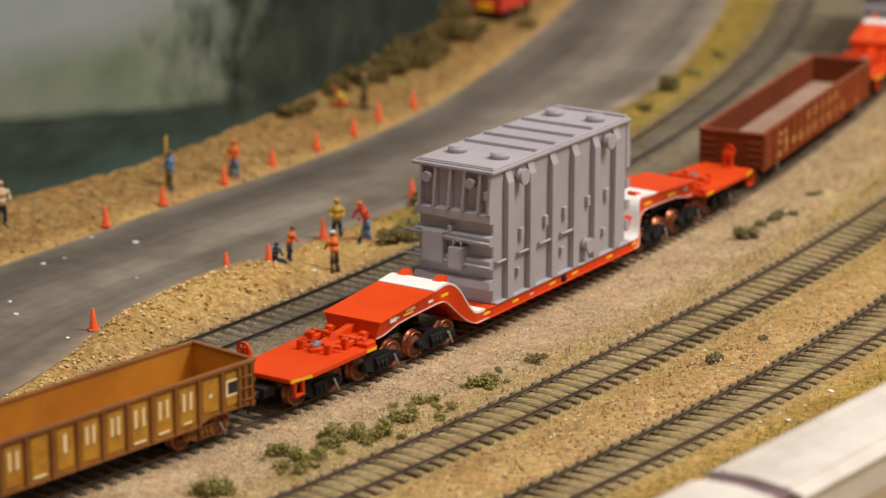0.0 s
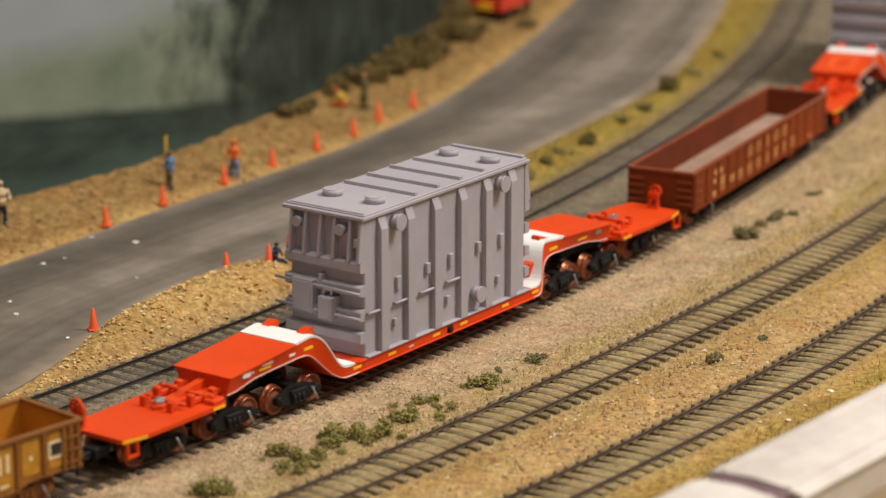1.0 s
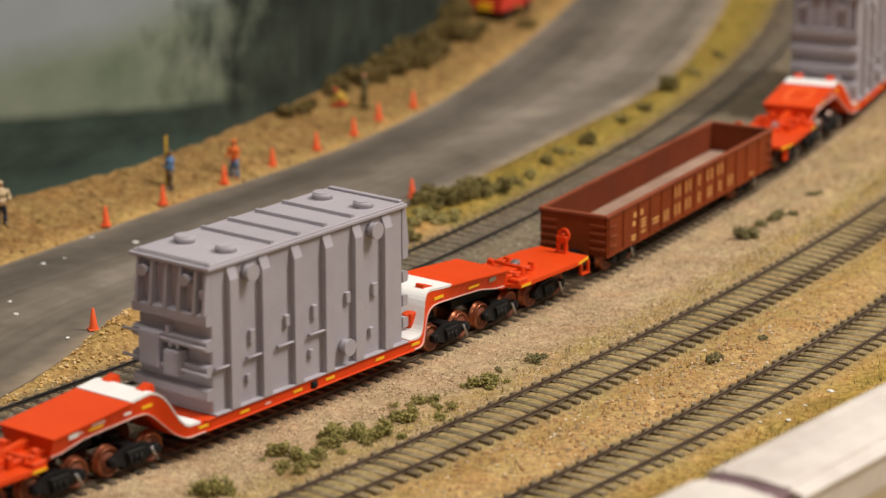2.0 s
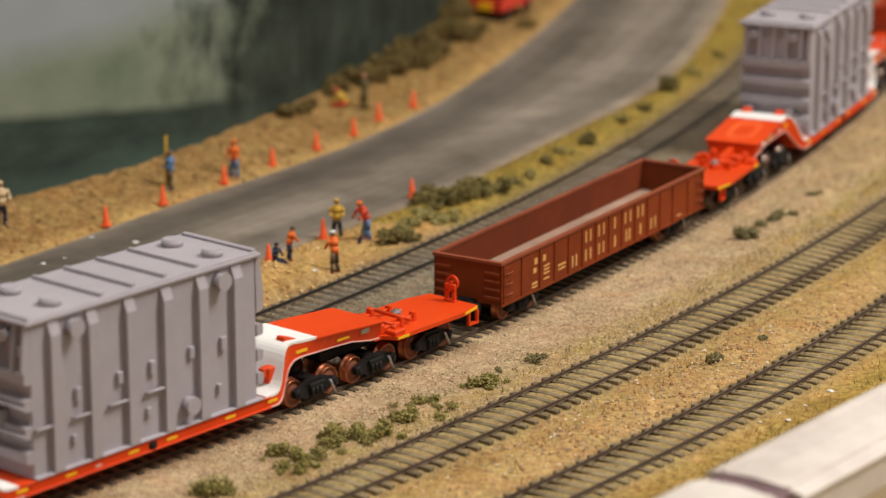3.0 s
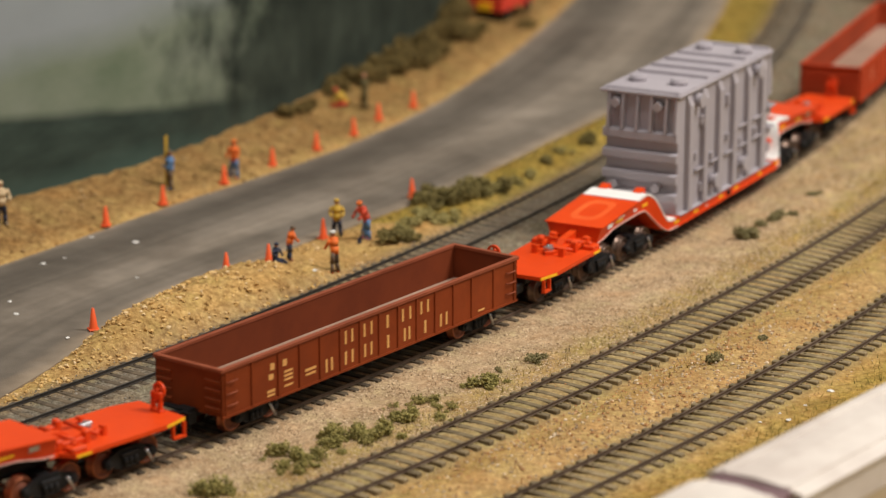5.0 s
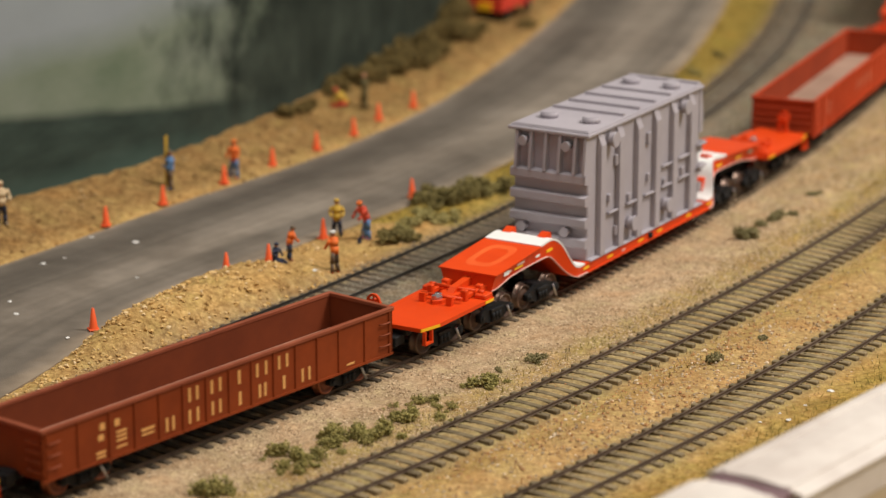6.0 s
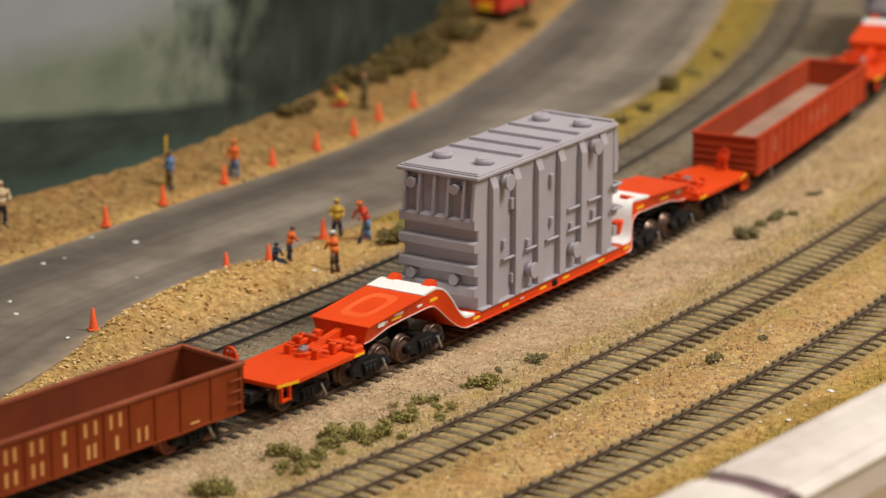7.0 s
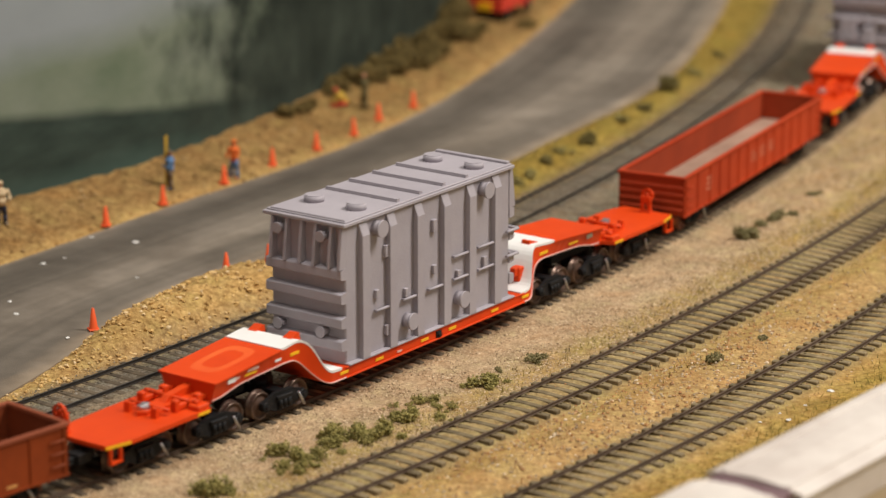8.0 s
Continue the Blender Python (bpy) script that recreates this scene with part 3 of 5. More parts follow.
def bogie(parent, x, base=21.0, r=5.5, mat=None, metals=None):
    mat = mat or BLACK
    h = base / 2
    bm = bmesh.new()
    for s in (-1, 1):
        y0, y1 = sorted((s * 11.0, s * 12.6))
        prism(bm, [(-h - 1.7, 4.4), (-h - 1.7, 7.2), (-h + 2.2, 8.2), (-4.8, 9.6), (4.8, 9.6), (h - 2.2, 8.2), (h + 1.7, 7.2), (h + 1.7, 4.4), (h - 1.8, 4.0),
                   (4.6, 2.3), (-4.6, 2.3), (-h + 1.8, 4.0)], y0, y1)
        for a in (-h, h):
            cyl(bm, (a, s * 12.9, 5.6), (0, 1, 0), 1.9, 1.8, 12)
            cyl(bm, (a, s * 14.0, 5.6), (0, 1, 0), 1.0, 0.8, 8)
        for a in (-2.4, 0, 2.4):
            cyl(bm, (a, s * 13.0, 4.9), (0, 0, 1), 1.0, 3.4, 8)
        box(bm, -4.4, 4.4, *sorted((s * 12.4, s * 13.8)), 6.6, 8.2, 0.2)
        box(bm, -3.6, 3.6, *sorted((s * 12.4, s * 13.6)), 2.6, 3.3, 0.2)
    box(bm, -2.6, 2.6, -11.5, 11.5, 6.0, 9.4, 0.3)
    cyl(bm, (0, 0, 10.4), (0, 0, 1), 3.4, 2.6, 16)
    ob = part("bogie", bm, mat, parent, "two-axle truck with sprung side frames")
    ob.matrix_basis = pose(x * M, 0, 0)
    for s in (-1, 1):
        bm = bmesh.new()
        bar(bm, (h * 0.98, s * 13.9, 1.8), (h * 0.62, s * 14.3, 7.6), 0.5)
        part("brake_lever", bm, STEEL, ob, "grey brake lever")
    for a in (-h, h):
        wheelset(ob, a, r, metals)
    return ob


def coupler(parent, x, s, reach, mat=None):
    bm = bmesh.new()
    x1 = x + s * reach
    box(bm, *sorted((x - s * 3, x + s * 4)), -3.2, 3.2, 7.4, 11.4, 0.3)
    box(bm, *sorted((x + s * 3, x1 - s * 2)), -1.3, 1.3, 8.0, 10.4, 0.2)
    prism(bm, [(x1 - s * 3, -2.6), (x1 - s * 3, 2.4), (x1 + s * 1.2, 2.4), (x1 + s * 1.2, 1.0), (x1 - s * 1.0, 0.6), (x1 - s * 1.0, -1.2), (x1 + s * 0.8, -2.8)], 7.0, 11.2, "z")
    cyl(bm, (x1 - s * 1.5, -1.5, 6.2), (0, 0, 1), 0.45, 5, 8)
    return part("coupler", bm, mat or BLACK, parent, "black knuckle coupler")


# ---- depressed-centre flat car ----
PALE_EDGE = material("pale_edge_paint", [(0.66, 0.36, 0.30), (0.76, 0.52, 0.46)], 150, 0.55)
TOP = [(-131, 22.8), (-92, 25.7), (-84, 26.5), (-81.5, 26.3), (-79, 25.0), (-77, 22.6), (-74.4, 17.0), (-72.4, 13.4), (-70, 11.8), (-66, 11.5), (-58, 11.5)]
LOW = [(-60, 4.6), (-70.5, 4.7), (-73.8, 6.6), (-77, 10.4), (-80.6, 15.6), (-83.2, 18.4), (-86, 19.7), (-90, 19.8), (-102, 18.4), (-116, 17.7), (-121, 16.6), (-125, 15.7), (-131, 15.4)]
HALF = 13.3


def strip(bm, line_, thick, y0, y1, up=1):
    """A sheet of that thickness on a run of (x, z) points."""
    outer = []
    for i, (x, z) in enumerate(line_):
        a, b = line_[max(i - 1, 0)], line_[min(i + 1, len(line_) - 1)]
        d = Vector((b[0] - a[0], b[1] - a[1])).normalized()
        outer.append((x - d.y * thick * up, z + d.x * thick * up))
    prism(bm, line_ + outer[::-1], y0, y1)


def sticker(parent, mat, x0, x1, z0, z1, y, name="sticker"):
    bm = bmesh.new()
    dz = (z1 - z0)
    prism(bm, [(x0, z0), (x1, z0), (x1, z0 + dz), (x0, z0 + dz)], y - 0.12, y + 0.12)
    return part(name, bm, mat, parent)


HALF_WELL = 19.2
INSET = 2.3


def sloped(line_, x):
    """Heights along a run of (x, z) points, its corners rounded a little."""
    px, pz = zip(*sorted(line_))
    return float(np.mean([np.interp(np.clip(x + a, px[0], px[-1]), px, pz) for a in (-1.4, -0.7, 0, 0.7, 1.4)]))


def neck(x, shift=0.0):
    """Top and bottom heights and half widths of the gooseneck, x from the outer end at -131 to the well at -58; shift moves the bend."""
    x = x - shift * min(max((x + 105) / 18, 0), 1)
    w = min(max((x + 84) / 15, 0), 1)
    flare = (HALF_WELL - HALF) * w * w * (3 - 2 * w)
    top, low = sloped(TOP, x), sloped(LOW, x) + flare * 0.44
    return top, low, HALF + flare, HALF + flare - INSET * min(max((-88 - x) / 15, 0), 1)


def loft(bm, sections):
    """Skins a row of closed sections of equal length."""
    rings = [[bm.verts.new(Vector(p) * M) for p in sec] for sec in sections]
    n = len(rings[0])
    for A, B in zip(rings, rings[1:]):
        for i in range(n):
            bm.faces.new((A[i], A[(i + 1) % n], B[(i + 1) % n], B[i]))
    bm.faces.new(rings[0])
    bm.faces.new(rings[-1])
    bmesh.ops.recalc_face_normals(bm, faces=bm.faces)


def flat_car(metals=None):
    car = thing("flat_car", "orange-red depressed-centre heavy flat car with white goosenecks", "rail car", "heavy load flat cars")
    run_x = np.concatenate([np.linspace(-131, -94, 8), np.linspace(-92, -58, 30)])
    for k in (1, -1):
        body, edge = [], {-1: [], 1: []}
        shift = 5.0 if k < 0 else 0.0
        for x in run_x:
            top, low, a, b = neck(x, shift)
            body.append([(k * x, -a, top), (k * x, -b, low), (k * x, b, low), (k * x, a, top)])
            for s in (-1, 1):
                edge[s].append([(k * x, s * (b - 0.2), low - 0.05), (k * x, s * (b + 0.6), low - 0.05), (k * x, s * (b + 0.6), low + 0.34), (k * x, s * (b - 0.2), low + 0.34)])
        bm = bmesh.new()
        loft(bm, body)
        neck_part = part("gooseneck", bm, ORANGE, car, "raised orange end deck bending down to the well")
        # thin deck plate, a little wider than the box under it
        bm = bmesh.new()
        loft(bm, [[(k * x, -HALF - 0.55, neck(x, shift)[0] - 0.5), (k * x, -HALF - 0.55, neck(x, shift)[0] + 0.03), (k * x, HALF + 0.55, neck(x, shift)[0] + 0.03), (k * x, HALF + 0.55, neck(x, shift)[0] - 0.5)]
                  for x in (-131.7, -118, -105, -92.5)])
        part("deck_plate", bm, ORANGE, neck_part)
        for s in (-1, 1):
            bm = bmesh.new()
            loft(bm, edge[s])
            part("arch_flange", bm, PALE_EDGE, neck_part, "pale edge along the arch")
        bm = bmesh.new()
        sheet = []
        for x in np.linspace(-93, -63.5 + shift, 30):
            top, _, a, _ = neck(x, shift)
            sheet.append([(k * x, -a - 0.15, top - 0.5), (k * x, -a - 0.15, top + 0.45), (k * x, a + 0.15, top + 0.45), (k * x, a + 0.15, top - 0.5)])
        loft(bm, sheet)
        part("white_cover", bm, WHITE, car, "white painted strip over the bend")
        for y in (-8.5, 8.5):
            bm = bmesh.new()
            prism(bm, [(k * -84.5, 26.6), (k * -77.6, 25.0), (k * -78.2, 28.2), (k * -79.2, 28.4)], y - 2.0, y + 2.0)
            part("stop_bracket", bm, ORANGE, car, "small orange stop wedge")
    bm = bmesh.new()
    box(bm, -58.5, 58.5, -HALF_WELL, HALF_WELL, 7.3, 11.45)
    deck = part("well_deck", bm, ORANGE, car, "low orange load deck")
    for s in (-1, 1):
        for z0, z1, o in ((7.0, 7.7, 0.8), (10.8, 11.46, 0.5)):
            bm = bmesh.new()
            box(bm, -61, 61, *sorted((s * (HALF_WELL - 0.2), s * (HALF_WELL + o))), z0, z1, 0.15)
            part("sill_flange", bm, ORANGE, deck)
    bm = bmesh.new()
    cyl(bm, (0, -HALF_WELL - 0.4, 9.0), (0, 1, 0), 1.0, 1.6, 12)
    box(bm, -1.8, 1.8, -HALF_WELL - 0.5, -HALF_WELL + 0.5, 7.8, 10.4, 0.2)
    part("jacking_pin", bm, BLACK, deck, "dark pin at the middle of the sill")
    # red markings on the white bend of one end
    for y in (-9, 9):
        bm = bmesh.new()
        prism(bm, [(74.6, 21.4), (78.0, 26.5), (77.6, 26.9), (73.8, 22.0)], y - 2, y + 2)
        part("red_marking", bm, ORANGE, car)
    for y in (-11, 11):
        bm = bmesh.new()
        box(bm, 66.5, 70.5, y - 2.2, y + 2.2, 12.0, 19.6, 0.4)
        box(bm, 64.5, 67.0, y - 1.4, y + 1.4, 16.0, 19.6, 0.3)
        part("load_stop", bm, ORANGE, car, "orange stop block against the load")
    for k in (-1, 1):
        for y in (-1, 1):
            for x0, x1, z0, z1, m in ((-96, -92.5, 21.4, 22.4, WHITE), (-87.5, -81.5, 21.6, 22.8, YELLOW), (-113, -106, 20.2, 21.2, YELLOW), (-112, -105.5, 21.8, 22.9, PALE_EDGE),
                                      (-121, -116.5, 20.6, 21.5, PALE_EDGE), (-64.5, -59.5, 9.0, 10.1, YELLOW), (-42, -37, 8.6, 9.7, YELLOW), (-12, -7, 8.6, 9.7, YELLOW), (-28, -25, 8.4, 9.2, PALE_EDGE)):
                if k > 0 and m is not YELLOW:
                    continue
                xm, zm = (x0 + x1) / 2, (z0 + z1) / 2
                top, low, a, b = neck(max(xm, -131))
                off = a - (a - b) * (top - zm) / (top - low) if xm < -58 else HALF_WELL
                sticker(car, m, *sorted((-k * x0, -k * x1)), z0, z1, y * (off + 0.12))
        # builder's plate near the platform
        sticker(car, STEEL if k > 0 else WHITE, *sorted((k * 119, k * 123.5)), 20.2, 22.0, -HALF + 0.5)
    # end platforms with their gear
    for k in (-1, 1):
        plat = bmesh.new()
        out = [(k * 130, -10), (k * 134, -10), (k * 137, -15.8), (k * 179, -15.2), (k * 190, -12.6), (k * 190, 12.6), (k * 179, 15.2), (k * 137, 15.8), (k * 134, 10), (k * 130, 10)]
        prism(plat, out, 13.9, 15.5, "z")
        platform = part("end_platform", plat, ORANGE, car, "orange bolster platform between truck and gooseneck")
        bm = bmesh.new()
        box(bm, *sorted((k * 104, k * 188)), -4.5, 4.5, 10.8, 14.0, 0.2)
        part("underframe", bm, BLACK, platform, "black sill under the platform")
        # a fork from the gooseneck to the pin, its cross shafts, rollers and rests
        bm = bmesh.new()
        prism(bm, [(k * 130, -5.5), (k * 140, -4.6), (k * 157, -2.6), (k * 159.5, 0), (k * 157, 2.6), (k * 140, 4.6), (k * 130, 5.5)], 15.4, 17.0, "z")
        prism(bm, [(k * 130, 16.9), (k * 146, 16.9), (k * 143, 19.0), (k * 130, 20.4)], -1.6, 1.6)
        part("fork", bm, ORANGE, platform, "orange fork holding the pin")
        for y in (-1, 1):
            bm = bmesh.new()
            box(bm, *sorted((k * 131, k * 149)), *sorted((y * 7.0, y * 9.0)), 16.0, 18.0, 0.3)
            box(bm, *sorted((k * 146.5, k * 149)), *sorted((y * 6.6, y * 9.4)), 15.4, 20.2, 0.4)
            box(bm, *sorted((k * 134, k * 137)), *sorted((y * 6.6, y * 9.4)), 15.4, 19.4, 0.4)
            part("draw_arm", bm, ORANGE, platform, "orange draw arm on two rests")
            bm = bmesh.new()
            box(bm, *sorted((k * 136.5, k * 143)), *sorted((y * 9.8, y * 15.0)), 15.4, 17.4, 0.4)
            cyl(bm, (k * 140, y * 11.6, 17.6), (0, 1, 0), 1.1, 2.6, 14)
            part("side_bearing", bm, ORANGE, platform)
        for x, z in ((141.5, 18.2), (152.5, 17.6)):
            bm = bmesh.new()
            bar(bm, (k * x, -9.6, z), (k * x, 9.6, z), 0.75, 10)
            part("cross_shaft", bm, ORANGE, platform)
        for x, y in ((157, -6.4), (157, 6.4)):
            bm = bmesh.new()
            prism(bm, [(k * x - 1.0, 15.4), (k * x + 1.0, 15.4), (k * x + 0.7, 19.2), (k * x - 0.7, 19.2)], y - 1.3, y + 1.3)
            bar(bm, (k * 152.5, y, 17.4), (k * x, y, 17.8), 0.6, 8)
            part("rest_post", bm, ORANGE, platform)
        bm = bmesh.new()
        cyl(bm, (k * 155.0, 0.8, 17.5), (0, 0, 1), 2.3, 1.2, 18, smooth=False)
        box(bm, k * 155.0 - 2.6, k * 155.0 + 2.6, -0.2, 1.8, 17.9, 18.9, 0.2)
        cyl(bm, (k * 155.0, 0.8, 19.0), (0, 0, 1), 0.9, 0.8, 10)
        part("centre_pin", bm, STEEL, platform, "bare steel pin")
        bm = bmesh.new()
        x = k * 187.0
        y = 10.5 if k < 0 else -1.0
        for a in (-1.9, 1.9):
            box(bm, x - 0.8, x + 0.8, y + a - 0.8, y + a + 0.8, 15.3, 21.0, 0.2)
        box(bm, x - 0.8, x + 0.8, y - 2.7, y + 2.7, 19.6, 23.0, 0.3)
        box(bm, x - 1.2, x + 1.2, y - 2.9, y + 2.9, 15.3, 16.4, 0.2)
        stand = part("brake_stand", bm, ORANGE, platform, "orange stand with an opening")
        bm = bmesh.new()
        rim = [(3.1, -0.5), (3.1, 0.5), (2.1, 0.5), (2.1, -0.5)]
        rings = []
        for i in range(20):
            w = 2 * math.pi * i / 20
            rings.append([bm.verts.new(Vector((x + k * 1.3 + b, y + r * math.cos(w), 23.2 + r * math.sin(w))) * M) for r, b in rim])
        for A, B in zip(rings, rings[1:] + rings[:1]):
            for i in range(4):
                bm.faces.new((A[i], A[(i + 1) % 4], B[(i + 1) % 4], B[i]))
        bmesh.ops.recalc_face_normals(bm, faces=bm.faces)
        for i in range(5):
            w = 2 * math.pi * i / 5 + 0.3
            bar(bm, (x + k * 1.3, y, 23.2), (x + k * 1.3, y + 2.8 * math.cos(w), 23.2 + 2.8 * math.sin(w)), 0.42, 6)
        cyl(bm, (x + k * 0.8, y, 23.2), (1, 0, 0), 0.9, 2.4, 10)
        part("brake_wheel", bm, ORANGE, stand, "orange spoked brake wheel")
        for y in (-13.4, 13.4):
            bm = bmesh.new()
            box(bm, *sorted((k * 183.2, k * 184.0)), y - 0.7, y + 0.7, 9.0, 14.0)
            box(bm, *sorted((k * 188.4, k * 189.2)), y - 0.7, y + 0.7, 9.0, 14.0)
            box(bm, *sorted((k * 183.2, k * 189.2)), y - 0.9, y + 0.9, 8.4, 9.2)
            part("step", bm, ORANGE, platform, "orange corner step")
        for s in (-1, 1):
            bm = bmesh.new()
            prism(bm, [(k * 179.6, s * 15.2), (k * 190.1, s * 12.75), (k * 190.1, s * 12.4), (k * 179.6, s * 14.9)], 14.1, 15.3, "z")
            part("sticker", bm, YELLOW, platform)
            sticker(platform, YELLOW, *sorted((k * 137.5, k * 144)), 14.1, 15.2, s * 15.8)
        coupler(car, k * 190, k, 13.5)
        for x in (91.5, 127.5, 165):
            bogie(car, k * x, metals=metals)
    return car


# ---- transformer load ----
def transformer(kind):
    load = thing("transformer_load", "lilac-grey ribbed transformer tank with lid and pipes on a flat car" if kind == 0 else
                 "lilac-grey ribbed transformer tank with round ports on a flat car", "transformer", "transformer loads")
    bx, by, z0, z1 = 55.3, 18.0, 0.0, 55.0
    bm = bmesh.new()
    box(bm, -bx, bx, -by, by, z0, z1, 0.5)
    part("tank", bm, GREY, load)
    bm = bmesh.new()
    box(bm, -bx - 0.3, bx + 1.6, -by - 2.2, by + 2.2, 0, 0.8, 0.2)
    part("base_plate", bm, GREY, load, "flat plate under the tank")
    bm = bmesh.new()
    box(bm, -57.8, 57.0, -19.5, 20.3, z1, z1 + 1.5, 0.3)
    box(bm, -56.2, 56.2, -18.7, 19.5, z1 + 1.4, z1 + 2.2, 0.3)
    lid = part("lid", bm, GREY, load)
    zt = z1 + 2.2
    ribs = (-20.5, -5.5, 10.0, 26.0)
    for x in ribs:
        bm = bmesh.new()
        prism(bm, [(x - 1.0, zt - 0.1), (x - 0.7, zt + 1.3), (x + 0.7, zt + 1.3), (x + 1.0, zt - 0.1)], -17.5, 17.5)
        part("lid_rib", bm, GREY, lid)
    for x0, x1, h in ((53.4, 55.6, 1.0), (-55.6, -54.6, 0.5)):
        bm = bmesh.new()
        box(bm, x0, x1, -18.0, 18.0, zt - 0.1, zt + h, 0.2)
        part("lid_lip", bm, GREY, lid)
    for x in (-38, 41):
        for y in (-10.3, 10.3):
            bm = bmesh.new()
            cyl(bm, (x, y, zt + 1.2), (0, 0, 1), 4.0, 2.6, 24)
            cyl(bm, (x, y, zt + 2.6), (0, 0, 1), 3.6, 0.4, 24)
            part("hatch", bm, GREY, lid, "round hatch")
    for s in (-1, 1):
        for x in (-45.0, -27.3, -9.3, 8.7, 26.3, 44.3):
            bm = bmesh.new()
            w, o = 2.3, 2.4
            y0, y1 = s * (by - 0.2), s * (by + o)
            box(bm, x - w, x + w, *sorted((y0, y1)), z0 + 0.6, z1 - 5.2)
            a = [(s * (by - 0.2), z1 - 5.2), (s * (by + o), z1 - 5.2), (s * (by + 0.5), z1 - 0.3), (s * (by - 0.2), z1 - 0.3)]
            prism(bm, a, x - w, x + w, "x")
            part("side_rib", bm, GREY, load)

        def port(x, z, r=3.4, d=3.6):
            bm = bmesh.new()
            cyl(bm, (x, s * (by + d / 2), z), (0, 1, 0), r * 0.86, d, 20)
            cyl(bm, (x, s * (by + d), z), (0, 1, 0), r, 1.1, 20)
            part("port", bm, GREY, load, "round flanged port")

        def bracket(x, z, w=1.3, h=2.0):
            bm = bmesh.new()
            box(bm, x - w, x + w, *sorted((s * (by - 0.1), s * (by + 1.5))), z - h, z + h, 0.2)
            part("bracket", bm, GREY, load)

        def rail(x0, x1, z):
            bm = bmesh.new()
            bar(bm, (x0, s * (by + 1.4), z), (x1, s * (by + 1.4), z), 0.62, 8)
            for x in (x0 + 1, x1 - 1):
                bar(bm, (x, s * by, z), (x, s * (by + 1.4), z), 0.5, 6)
            part("pipe", bm, GREY, load, "thin pipe")

        if kind == 0:
            for q in ((-36.4, 50.6), (35.6, 50.6), (18.5, 8.0)):
                port(*q)
            for q in ((-34.3, 25.4, 1.3, 2.6), (-14.6, 26.5, 1.2, 2.2), (1.3, 26.2, 1.3, 2.6), (20.8, 27, 1.2, 2.2), (37.1, 26.4, 1.4, 2.6), (34.8, 10.0, 1.0, 1.6),
                      (-1, 10.2, 1.1, 1.6), (-36.7, 9.8, 1.0, 1.6)):
                bracket(*q)
            for q in ((-55, -45.4), (-37.5, -26.4), (-20.5, -8.4), (-2.5, 9.7)):
                rail(*q, 17.6)
        else:
            for q in ((-36.4, 50.6), (35.6, 50.6), (-16.5, 8.4), (18.6, 8.8)):
                port(*q)
            for q in ((-36.5, 24, 1.0, 1.8), (-17.5, 20, 1.0, 1.8), (1.5, 25, 1.0, 1.8), (1.5, 43, 1.3, 2.6), (18, 19, 1.0, 1.8), (36.5, 20, 1.1, 2.2), (-30, 40, 1.5, 2.4), (-29.5, 8, 1.6, 2.2)):
                bracket(*q)
            for q in ((-38, -26, 17.5), (-20, -8.5, 17.5), (-3, 8.5, 17.5), (14, 26, 17.5), (31, 44, 17.5), (14, 26, 27.0), (31, 44, 27.0)):
                rail(*q)
    # end faces
    for k in (-1, 1):
        def ex(d0, d1):
            return sorted((k * (bx + d0), k * (bx + d1)))
        for z in (36.3, 26.8, 17.0, 8.0):
            bm = bmesh.new()
            a = [(k * (bx - 0.1), z - 2.2), (k * (bx + 2.6), z - 2.0), (k * (bx + 3.2), z - 1.4), (k * (bx + 3.2), z + 1.6), (k * (bx + 2.8), z + 2.0), (k * (bx - 0.1), z + 2.4)]
            prism(bm, a, -18.4, 18.4)
            part("end_beam", bm, GREY, load, "horizontal stiffening beam")
        for y in (15.7, 8.8, 1.6, -5.3, -12.8, -17.6):
            bm = bmesh.new()
            prism(bm, [(k * (bx - 0.1), 38.6), (k * (bx + 4.0), 38.6), (k * (bx + 3.2), 46), (k * (bx + 2.0), z1 - 0.2), (k * (bx - 0.1), z1 - 0.2)], y - 0.65, y + 0.65)
            part("end_fin", bm, GREY, load)
        spots = [(12.2, 50.8), (-8.8, 50.6)] + ([(12.5, 12.5), (-8.5, 12.5)] if kind else [])
        for y, z in spots:
            bm = bmesh.new()
            cyl(bm, (k * (bx + 1.8), y, z), (1, 0, 0), 1.8, 4.0, 16)
            cyl(bm, (k * (bx + 3.6), y, z), (1, 0, 0), 2.2, 1.0, 16)
            part("end_port", bm, GREY, load, "small round port")
        if kind == 0 and k < 0:
            for y0, y1, za, zb, d in ((3.6, 13.6, 15.4, 28.6, 5.4), (-6.6, 0.0, 14.2, 23.4, 6.6), (-16.6, -14.4, 44.0, 47.6, 2.4), (0.4, 2.2, 28.6, 31.4, 3.2)):
                bm = bmesh.new()
                box(bm, *ex(0, d), y0, y1, za, zb, 0.3)
                cover = part("control_box", bm, GREY, load, "raised cover box")
                if d > 5:
                    bm = bmesh.new()
                    box(bm, *ex(d - 0.1, d + 0.4), y0 + 0.8, y1 - 0.8, za + 0.8, zb - 0.8, 0.15)
                    part("cover_panel", bm, GREY, cover)
            bm = bmesh.new()
            for y in (-5.2, -1.6):
                bar(bm, (k * (bx + 4.4), y, 23.2), (k * (bx + 4.4), y, 26.0), 0.45, 8)
            bar(bm, (k * (bx + 4.4), -5.2, 26.0), (k * (bx + 4.4), -1.6, 26.0), 0.45, 8)
            part("bent_pipe", bm, GREY, load)
